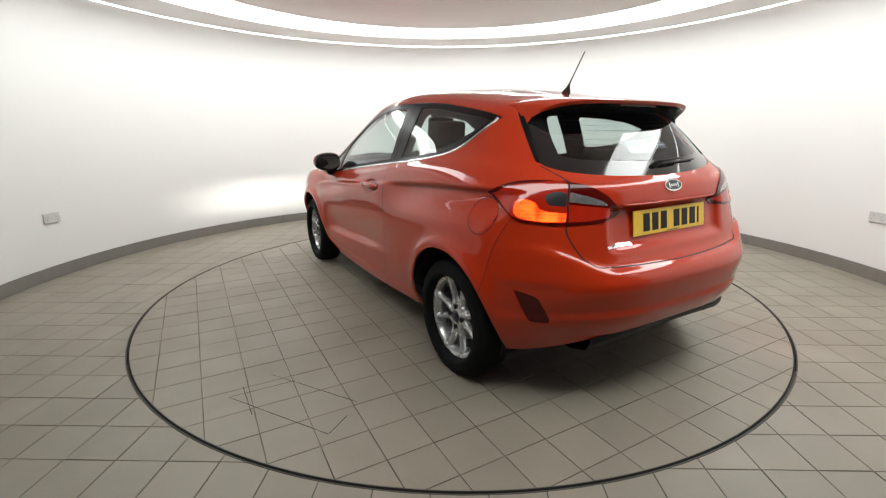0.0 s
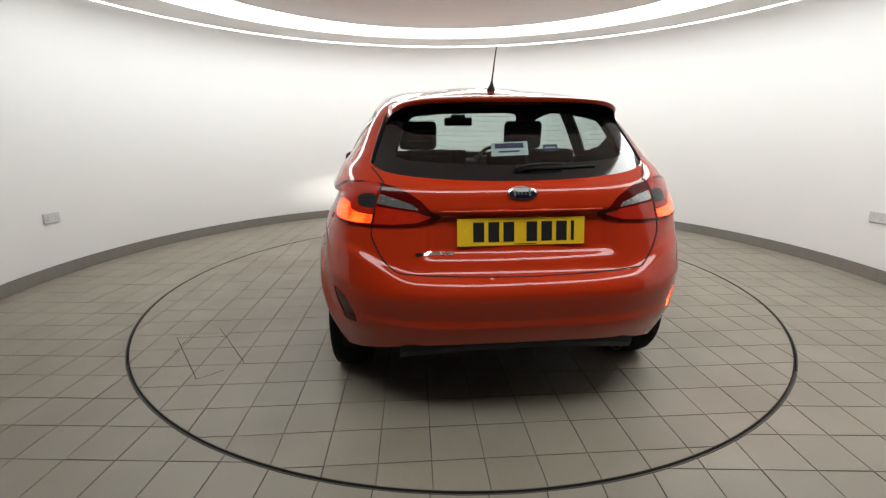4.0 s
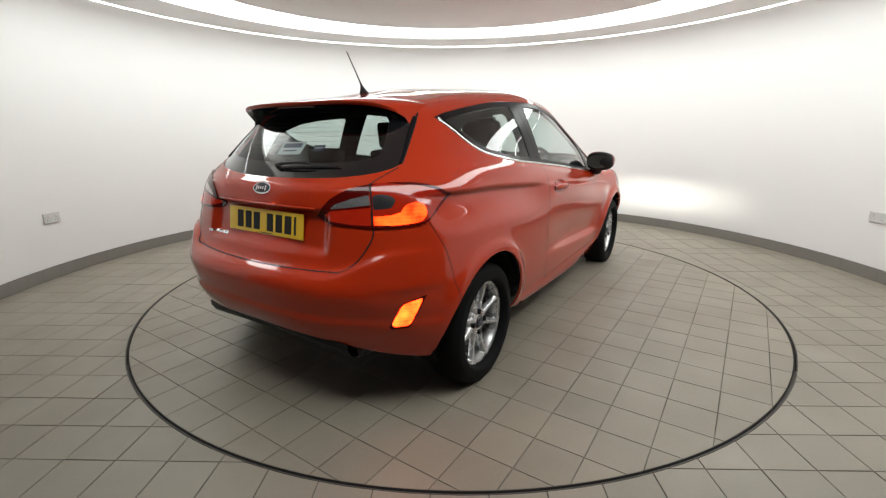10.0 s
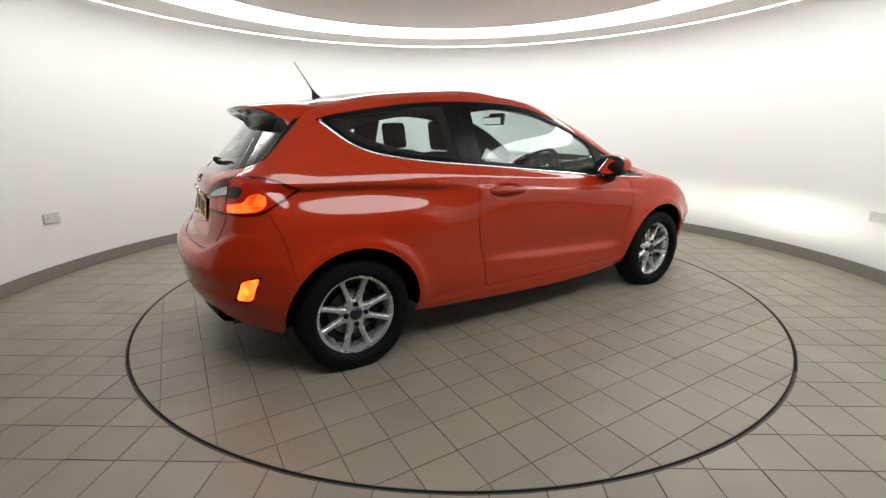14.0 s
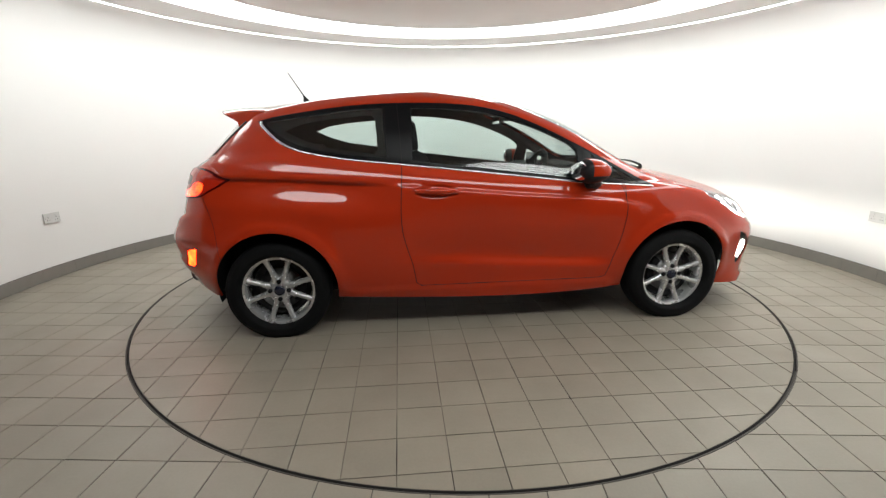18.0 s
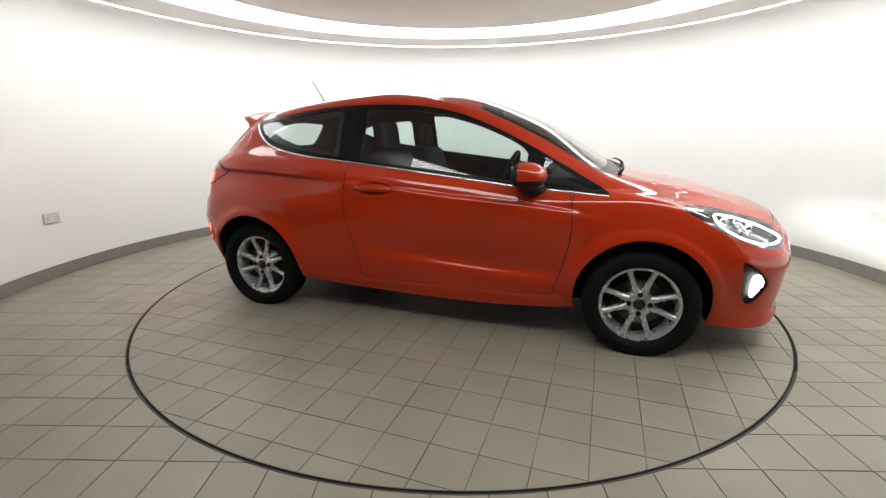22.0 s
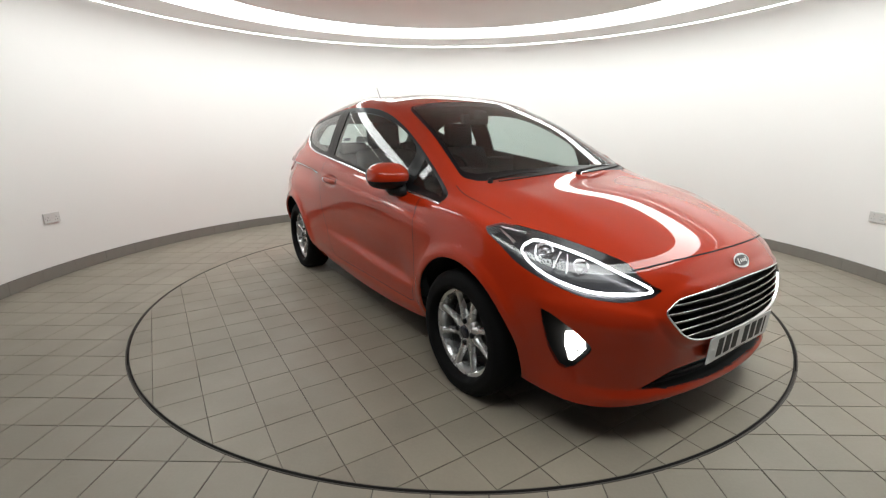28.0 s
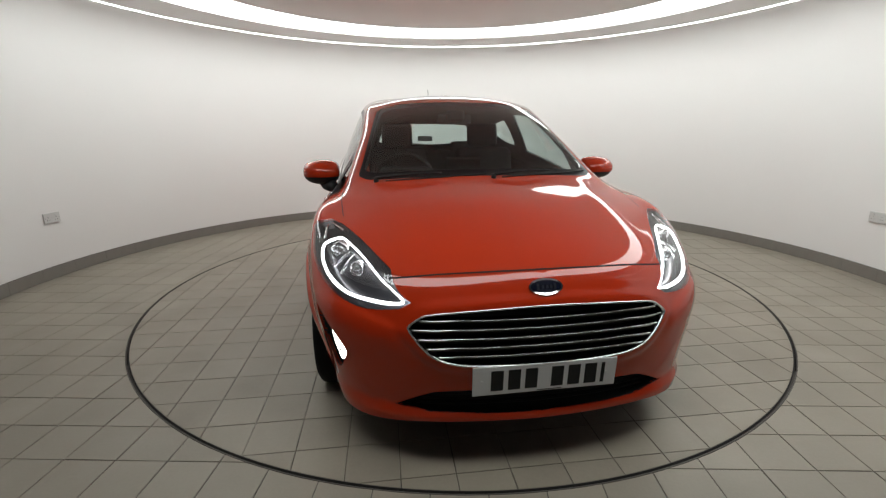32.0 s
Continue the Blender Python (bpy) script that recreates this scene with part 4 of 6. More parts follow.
def on_skin(view, a, b=0.0, lift=0.0):
    """The point of the skin seen at (a, b) in a side, front, rear or top view, lifted off it, and its normal."""
    if view == "near":                                  # a is a place near the skin
        p, n, i, _ = SKIN["tree"].find_nearest(a)
        if n.dot(p - Vector((0, 0, 0.6))) < 0:
            n = -n
        return p + n * lift, n
    if view in ("left", "right"):
        s = 1 if view == "left" else -1
        o, d = Vector((a, 1.6 * s, b)), Vector((0, -s, 0))
    elif view == "front":
        o, d = Vector((3, a, b)), Vector((-1, 0, 0))
    elif view == "rear":
        o, d = Vector((-3, a, b)), Vector((1, 0, 0))
    else:
        o, d = Vector((a, b, 3)), Vector((0, 0, -1))
    p, n, i, _ = SKIN["tree"].ray_cast(o, d)
    if p is None:
        p, n, i, _ = SKIN["tree"].find_nearest(o + d * 1.0)
    if n.dot(d) > 0:
        n = -n
    return p + n * lift, n


def ribbon(name, view, pts, width, mat, parent, lift=0.0008, crown=0.0, closed=False, label="", step=0.012, drop=0.0, smooth_curve=True):
    """A strip along a line on the skin; crown rounds it up, drop turns its edges in. width may be a function of 0..1."""
    line = polyline(pts, step, closed) if smooth_curve else [Vector(p) for p in pts]
    P = [on_skin(view, p) if view == "near" else on_skin(view, p[0], p[1]) for p in line]
    k = len(P)
    bm = bmesh.new()
    rows = []
    for i in range(k):
        a = P[(i - 1) % k][0] if closed else P[max(i - 1, 0)][0]
        b = P[(i + 1) % k][0] if closed else P[min(i + 1, k - 1)][0]
        p, n = P[i]
        t = (b - a).normalized()
        s = n.cross(t).normalized()
        w = (width(i / max(k - 1, 1)) if callable(width) else width) / 2
        row = [p + s * w + n * lift, p - s * w + n * lift]
        if crown:
            row = [p + s * w + n * lift, p + s * w * 0.6 + n * (lift + crown * 0.8), p + n * (lift + crown), p - s * w * 0.6 + n * (lift + crown * 0.8), p - s * w + n * lift]
        if drop:
            row = [row[0] - n * drop] + row + [row[-1] - n * drop]
        rows.append([bm.verts.new(q) for q in row])
    for a, b in zip(rows, rows[1:] + rows[:1]) if closed else zip(rows[:-1], rows[1:]):
        for j in range(len(a) - 1):
            bm.faces.new((a[j], b[j], b[j + 1], a[j + 1]))
    return part(name, bm, mat, parent, label, smooth=bool(crown))


def patch(name, view, outline, mat, parent, lift=0.002, thick=0.006, step=0.02, label=""):
    """A plate that follows the skin inside an outline, with turned-in edges."""
    pts = [Vector((p[0], p[1])) for p in outline]
    n = len(pts)
    xs, ys = [p.x for p in pts], [p.y for p in pts]
    gx = np.arange(min(xs), max(xs), step)
    gy = np.arange(min(ys), max(ys), step)
    if len(gx) and len(gy):
        X, Y = np.meshgrid(gx, gy)
        d = inside_distance(X.ravel(), Y.ravel(), pts)
        inner = [Vector((float(a), float(b))) for a, b, k in zip(X.ravel(), Y.ravel(), d) if k < -0.4 * step]
    else:
        inner = []
    co, _, faces, *_ = delaunay_2d_cdt(pts + inner, [(i, (i + 1) % n) for i in range(n)], [], 1, 1e-6)
    bm = bmesh.new()
    hits = [on_skin(view, p.x, p.y) for p in co]
    vs = [bm.verts.new(p + q * lift) for p, q in hits]
    for f in faces:
        bm.faces.new([vs[i] for i in f])
    if thick:
        for e in [e for e in bm.edges if len(e.link_faces) == 1]:
            a, b = e.verts
            ia, ib = vs.index(a), vs.index(b)
            bm.faces.new((a, b, bm.verts.new(b.co - hits[ib][1] * thick), bm.verts.new(a.co - hits[ia][1] * thick)))
    bmesh.ops.recalc_face_normals(bm, faces=bm.faces)
    return part(name, bm, mat, parent, label, smooth=False)


def ellipse(cx, cy, rx, ry, n=40):
    return [(cx + rx * math.cos(2 * math.pi * i / n), cy + ry * math.sin(2 * math.pi * i / n)) for i in range(n)]


def mirrored(pts, s):
    """Front and rear outlines for the left (+1) or right (-1) half."""
    return [(s * p[0], p[1]) for p in pts]


# ---------- wheels
HUB_Z = 0.285


def wheel_meshes():
    """Rim, tyre, hub cap, nut, disc and caliper of a wheel that faces +y; its centre is the origin."""
    out = {}
    bm = bmesh.new()
    lathe(bm, [(0.172, -0.075), (0.178, 0.02), (0.181, 0.045), (0.184, 0.050), (0.186, 0.057), (0.194, 0.0605), (0.2025, 0.062), (0.206, 0.056), (0.2, 0.045), (0.186, 0.03), (0.184, -0.075)], n=72, axis="y", close=True)
    lathe(bm, [(0.0001, 0.035), (0.030, 0.046), (0.034, 0.05), (0.040, 0.049), (0.062, 0.044), (0.072, 0.034), (0.074, 0.01)], n=40, axis="y")
    for v in bm.verts:
        v.co.x, v.co.z = v.co.x * 1.045, v.co.z * 1.045
    fix(bm)
    out["wheel"] = bm
    bm = bmesh.new()
    for a in (0.0,):
        rows = []
        for r, w, h, deep in ((0.02, 0.012, 0.046, 0.03), (0.055, 0.0215, 0.047, 0.03), (0.075, 0.0165, 0.045, 0.028), (0.10, 0.0128, 0.044, 0.026), (0.13, 0.0120, 0.046, 0.024), (0.158, 0.0128, 0.050, 0.02), (0.178, 0.0150, 0.054, 0.018), (0.190, 0.0195, 0.0565, 0.012)):
            row = []
            for s, dh in ((-1.25, -deep), (-1.0, -0.006), (-0.55, 0.0), (0, 0.0012), (0.55, 0.0), (1.0, -0.006), (1.25, -deep)):
                row.append(bm.verts.new((r * math.cos(a) - s * w * math.sin(a), h + dh, r * math.sin(a) + s * w * math.cos(a))))
            rows.append(row)
        for p, q in zip(rows[:-1], rows[1:]):
            for j in range(6):
                bm.faces.new((p[j], q[j], q[j + 1], p[j + 1]))
    for v in bm.verts:
        v.co.x, v.co.z = v.co.x * 1.045, v.co.z * 1.045
    out["spoke"] = fix(bm)
    bm = bmesh.new()
    prof = [(0.188, -0.085), (0.205, -0.094), (0.235, -0.1), (0.268, -0.097), (0.288, -0.086), (0.298, -0.072), (0.302, -0.05), (0.302, 0.05), (0.298, 0.072), (0.288, 0.086), (0.272, 0.0945), (0.27, 0.0962), (0.262, 0.0975), (0.238, 0.0995), (0.228, 0.0985), (0.226, 0.0965), (0.217, 0.088), (0.211, 0.07), (0.207, 0.05)]
    lathe(bm, prof, n=84, axis="y")
    for v in bm.verts:                                  # the tyre flattens where it stands
        if v.co.z < -HUB_Z + 0.012:
            v.co.y *= 1.03
        v.co.z = max(v.co.z, -HUB_Z + 0.0005)
    fix(bm)
    out["tyre"] = bm
    bm = bmesh.new()
    lathe(bm, [(0.0001, 0.056), (0.020, 0.0555), (0.030, 0.053), (0.032, 0.044)], n=28, axis="y")
    out["hub_cap"] = fix(bm)
    bm = bmesh.new()
    lathe(bm, [(0.0001, 0.0575), (0.006, 0.057), (0.010, 0.056), (0.0135, 0.0545), (0.014, 0.03)], n=12, axis="y")
    out["wheel_nut"] = fix(bm)
    bm = bmesh.new()
    lathe(bm, [(0.035, 0.02), (0.068, 0.02), (0.07, 0.0), (0.128, 0.0), (0.128, -0.02), (0.07, -0.02)], n=48, axis="y")
    out["brake_disc"] = fix(bm)
    # dark disc put in for the shade seen between the spokes
    bm = bmesh.new()
    lathe(bm, [(0.05, -0.030), (0.150, -0.030), (0.174, -0.022), (0.174, -0.028), (0.150, -0.036), (0.05, -0.036)], n=40, axis="y", close=True)
    out["wheel_shade_disc"] = fix(bm)
    bm = bmesh.new()
    for k in range(5):
        box(bm, -0.022, 0.022, -0.035, 0.012, 0.098, 0.145, 0.006, m=Matrix.Rotation(radians(-26 + 13 * k), 4, "Y"))
    out["brake_caliper"] = bm
    return out


def build_wheels(car):
    src = {}
    for name, bm in wheel_meshes().items():
        me = bpy.data.meshes.new(name)
        bm.to_mesh(me)
        bm.free()
        me.materials.append({"wheel": SILVER, "spoke": SILVER, "tyre": RUBBER, "hub_cap": HUB_BLUE, "wheel_nut": SATIN_BLACK, "brake_disc": STEEL, "wheel_shade_disc": BLACK, "brake_caliper": TRIM}[name])
        me.shade_smooth()
        if name in ("wheel", "spoke", "brake_caliper"):
            me.set_sharp_from_angle(angle=radians(42))
        src[name] = me
    for sx in (1, -1):
        for sy in (1, -1):
            w = mesh_part("wheel", src["wheel"], None, car, "silver eight-spoke alloy wheel")
            w.matrix_basis = pose(sx * WHEEL_X, sy * (0.762 if sx > 0 else 0.745), HUB_Z, 0, 0, 0 if sy > 0 else 180)
            mesh_part("tyre", src["tyre"], None, w, "black rubber tyre")
            mesh_part("hub_cap", src["hub_cap"], None, w, "black hub cap")
            mesh_part("brake_disc", src["brake_disc"], None, w, "grey steel brake disc")
            mesh_part("wheel_shade_disc", src["wheel_shade_disc"], None, w, "dark disc added for the shade inside the wheel")
            c = mesh_part("brake_caliper", src["brake_caliper"], None, w)
            c.rotation_euler = (0, radians((-75 if sx > 0 else 95) * sy), 0)
            for k in range(8):
                spoke = mesh_part("spoke", src["spoke"], None, w)
                spoke.rotation_euler = (0, radians(-(22.5 + 45 * k + (3 if k % 2 else -3))), 0)
            for k in range(4):
                nut = mesh_part("wheel_nut", src["wheel_nut"], None, w)
                a = radians(90 * k)
                nut.location = (0.054 * math.cos(a), 0, 0.054 * math.sin(a))


# ---------- glass, lamps and trim of the outside
def build_lamps(car, V, T, N, get):
    for s, sy in (("left", 1), ("right", -1)):
        head = panel("headlamp", V, get("head_" + s), N, LAMP_DARK, car, "clear headlamp with a white light strip", inward=0.052, thick=-0.049)
        panel("lens", V, get("head_" + s), N, LENS, head, "clear lens")
        at = lambda *pts: [(x, sy * y, z) for x, y, z in pts]
        loop = at((1.560, .722, .777), (1.575, .697, .787), (1.65, .654, .765), (1.74, .604, .727), (1.84, .549, .680), (1.935, .480, .634), (1.942, .478, .624), (1.90, .545, .613), (1.81, .658, .620), (1.71, .732, .654), (1.63, .766, .694), (1.57, .772, .735), (1.556, .756, .755), (1.560, .726, .775))
        ribbon("light_strip", "near", loop, lambda f: 0.0055 + 0.006 * math.exp(-((f - 0.55) / 0.09) ** 2) + 0.004 * math.exp(-((f - 0.72) / 0.12) ** 2), WHITE_LIT, head, lift=-0.012, crown=0.002, drop=0.008, label="glowing white light strip")
        ribbon("chrome_blade", "near", at((1.415, .752, .816), (1.46, .725, .814), (1.51, .695, .803)), lambda f: 0.005 + 0.010 * f, CHROME, head, lift=-0.014, crown=0.001, drop=0.01)
        ribbon("chrome_blade", "near", at((1.425, .765, .803), (1.47, .768, .783), (1.52, .768, .757)), lambda f: 0.006 + 0.008 * f, CHROME, head, lift=-0.016, crown=0.001, drop=0.01)
        for c, r in (((1.61, .70, .735), 0.034), ((1.735, .63, .69), 0.025)):
            p, n = on_skin("near", Vector((c[0], sy * c[1], c[2])), lift=-0.036)
            fwd = Vector((0.86, 0.42 * sy, -0.04)).normalized()
            m = Matrix.Translation(p) @ fwd.to_track_quat("Z", "Y").to_matrix().to_4x4()
            bm = bmesh.new()
            lathe(bm, [(0.0001, -0.012), (r * 0.6, -0.008), (r * 0.95, 0.004), (r * 1.05, 0.016), (r * 1.12, 0.015), (r * 1.12, -0.01)], n=28, m=m)
            part("reflector", fix(bm), CHROME, head, "chrome lamp bowl", smooth=True)
            bm = bmesh.new()
            lathe(bm, [(r * 0.78, 0.002), (r * 0.7, 0.012), (r * 0.45, 0.02), (0.0001, 0.024)], n=24, m=m)
            part("projector", fix(bm), REVERSE, head, "glass projector lens", smooth=True)
        for a, b in (((1.66, .66, .73), (1.675, .715, .68)), ((1.68, .645, .72), (1.72, .69, .665))):
            ribbon("divider", "near", at(a, tuple((k + l) / 2 for k, l in zip(a, b)), b), 0.006, CHROME, head, lift=-0.02, crown=0.002, drop=0.02)
        fog = panel("front_fog_lamp", V, get("fog_" + s), N, BLACK, car, "black fog lamp niche with a lit white lamp", inward=0.03, thick=-0.028)
        patch("bulb_lens", "front", mirrored([(.754, .470), (.736, .474), (.707, .434), (.701, .410), (.717, .352), (.725, .350), (.744, .410)], sy), FOG_WHITE, fog, lift=-0.013, thick=0.012, label="bright white lamp")
        # added emitter for the fog beam; its slot keeps the light flat and low
        p, n = on_skin("front", sy * .712, .405)
        m = Matrix.Translation(p + Vector((-0.0115, 0, 0))) @ Matrix.Rotation(radians(sy * 10), 4, "Z")
        bm = bmesh.new()
        bm.faces.new([bm.verts.new(m @ Vector((0, y, z))) for y, z in ((-0.0055, -0.0007), (0.0055, -0.0007), (0.0055, 0.0007), (-0.0055, 0.0007))])
        bm.normal_update()
        if bm.faces[:][0].normal.x < 0:
            bmesh.ops.reverse_faces(bm, faces=bm.faces)
        part("beam_emitter", bm, BEAM, fog, "added emitter for the fog lamp's beam")
        for name, z in (("upper_shutter", 0.0015), ("lower_shutter", -0.0016)):
            bm = bmesh.new()
            box(bm, -0.002, 0.010, -0.007, 0.007, z - 0.0003, z + 0.0003, m=m)
            part(name, bm, BLACK, fog, "added thin shutter that narrows the fog beam")
        bm = bmesh.new()
        box(bm, -0.0035, -0.0020, -0.0075, 0.0075, -0.0020, 0.0019, m=m)
        part("back_shutter", bm, BLACK, fog, "added thin shutter that narrows the fog beam")
        for y in (-0.007, 0.007):
            bm = bmesh.new()
            box(bm, -0.002, 0.010, y - 0.0003, y + 0.0003, -0.0016, 0.0015, m=m)
            part("side_shutter", bm, BLACK, fog, "added thin shutter that narrows the fog beam")
        tail = panel("tail_lamp", V, get("tail_" + s), N, TAIL_RED, car, "dark red wrap-round tail lamp, lit", inward=-0.006, thick=0.014)
        panel("lit_lens", V, get("glow_" + s), N, TAIL_LIT, tail, "glowing orange-red lens", inward=-0.0055)
        panel("reversing_lens", V, get("clear_" + s), N, REVERSE, tail, "clear ribbed lens", inward=-0.0055)
        panel("lower_lens", V, get("tail_low_" + s), N, TAIL_DIM, tail, "red lower lens", inward=-0.0055)
        panel("side_lens", V, get("tail_side_" + s), N, LAMP_DARK, tail, "smoky clear lens", inward=-0.0055)
        panel("outer_lens", V, get("tail_outer_" + s), N, TAIL_DIM, tail, "softly lit red lens", inward=-0.0055)
        rf = panel("rear_fog_lamp", V, get("rfog_" + s, "rfog_lit_" + s), N, TAIL_RED, car, "dark red reflector in the bumper" if sy > 0 else "glowing orange rear fog lamp", inward=0.004, thick=-0.004)
        panel("fog_lens", V, get("rfog_lit_" + s), N, TAIL_RED if sy > 0 else FOG_LIT, rf, inward=0.003)


def grille_edges(z):
    """Half-width of the upper grille at a height."""
    ys = [abs(a[0] + (b[0] - a[0]) * (z - a[1]) / (b[1] - a[1])) for a, b in zip(GRILLE, GRILLE[1:]) if (a[1] - z) * (b[1] - z) < 0]
    return max(ys) if ys else 0.3


def build_grilles(car, V, T, N, get):
    g = panel("grille", V, get("grille"), N, BLACK, car, "black grille with chrome-edged bars and a chrome frame", inward=0.045, thick=-0.045)
    ribbon("chrome_frame", "front", GRILLE[::2], 0.0075, CHROME, g, lift=0.0, crown=0.003, closed=True, drop=0.012, label="chrome frame")
    for k in range(5):
        z = 0.459 + 0.0315 * k
        half = grille_edges(z) - 0.012
        bm, bm2 = bmesh.new(), bmesh.new()
        rows, lines = [], []
        n = 40
        for i in range(n + 1):
            y = -half + 2 * half * i / n
            e = 0.006 * step_one(abs(y), 0.30, 0.40)
            p, _ = on_skin("front", y, z)
            x = p.x - 0.010
            rows.append([bm.verts.new(q) for q in ((x, y, z + 0.004 - e), (x, y, z - 0.006 - e), (x - 0.034, y, z - 0.009), (x - 0.034, y, z + 0.002))])
            lines.append((x + 0.001, y, z + 0.0015 - e))
        for a, b in zip(rows[:-1], rows[1:]):
            for j in range(4):
                bm.faces.new((a[j], b[j], b[(j + 1) % 4], a[(j + 1) % 4]))
        slat = part("grille_bar", fix(bm), GLOSS_BLACK, g)
        tube(bm2, lines, [0.0009 + 0.0028 * step_one(abs(l[1]), 0.30, 0.36) for l in lines], n=6)
        part("chrome_edge", bm2, CHROME, slat, "thin chrome edge", smooth=True)
    low = panel("low_grille", V, get("low"), N, BLACK, car, "black lower air intake", inward=0.05, thick=-0.05)
    for z in (0.245, 0.268, 0.290):
        half = 0.44 - 3.2 * max(0, z - 0.262)
        bm = bmesh.new()
        tube(bm, [(on_skin("front", -half + 2 * half * i / 16, z)[0].x - 0.03, -half + 2 * half * i / 16, z) for i in range(17)], 0.004, n=6)
        part("intake_bar", bm, BLACK, low)


def step_one(x, a, b):
    s = min(max((x - a) / (b - a), 0), 1)
    return s * s * (3 - 2 * s)


def build_plate(car, view, y0, z0, x, tilt, mat, name, label):
    """A 520 x 111 mm number plate; its characters are plain dark bars."""
    s = 1 if view == "front" else -1
    plate_m = Matrix.Translation((x, y0, z0)) @ Matrix.Rotation(radians(90 if s > 0 else -90), 4, "Z") @ Matrix.Rotation(radians(tilt), 4, "X")
    bm = bmesh.new()
    box(bm, -0.26, 0.26, -0.0025, 0.0025, -0.0555, 0.0555, 0.002)
    plate = part(name, bm, mat, car, label)
    plate.matrix_basis = plate_m
    widths = (0.044, 0.044, 0.044, None, 0.044, 0.044, 0.044, 0.013)
    xs, cur = [], -0.196
    for w in widths:
        if w is None:
            cur += 0.033
            continue
        xs.append((cur, w))
        cur += w + 0.017
    for a, w in xs:
        bm = bmesh.new()
        box(bm, a, a + w, -0.0034, -0.0024, -0.0395, 0.0395)
        part("bar", bm, BLACK, plate)
    bm = bmesh.new()
    box(bm, -0.03, 0.06, -0.0032, -0.0024, -0.0515, -0.0485)
    part("small_bar", bm, BLACK, plate)
    for a in (-0.228, 0.222):
        bm = bmesh.new()
        lathe(bm, [(0.0001, -0.0048), (0.005, -0.0046), (0.006, -0.0024)], n=12, axis="y", m=Matrix.Translation((a, 0, 0.0)))
        part("screw_cap", fix(bm), mat, plate)


def build_badge(car, view, z):
    rim = patch("badge", view, ellipse(0, z, 0.060, 0.0245), CHROME, car, lift=0.006, thick=0.008, step=0.012, label="oval chrome badge with a dark blue field")
    patch("badge_field", view, ellipse(0, z, 0.053, 0.0185), BLUE, rim, lift=0.0072, thick=0.002, step=0.012)
    for k, (a, h) in enumerate(((-0.029, 0.019), (-0.012, 0.010), (0.003, 0.010), (0.017, 0.010), (0.031, 0.019))):
        patch("badge_stroke", view, [(a - 0.0045, z - h / 2), (a + 0.0045, z - h / 2), (a + 0.0055, z + h / 2), (a - 0.0035, z + h / 2)], CHROME, rim, lift=0.0082, thick=0.001, step=0.01)


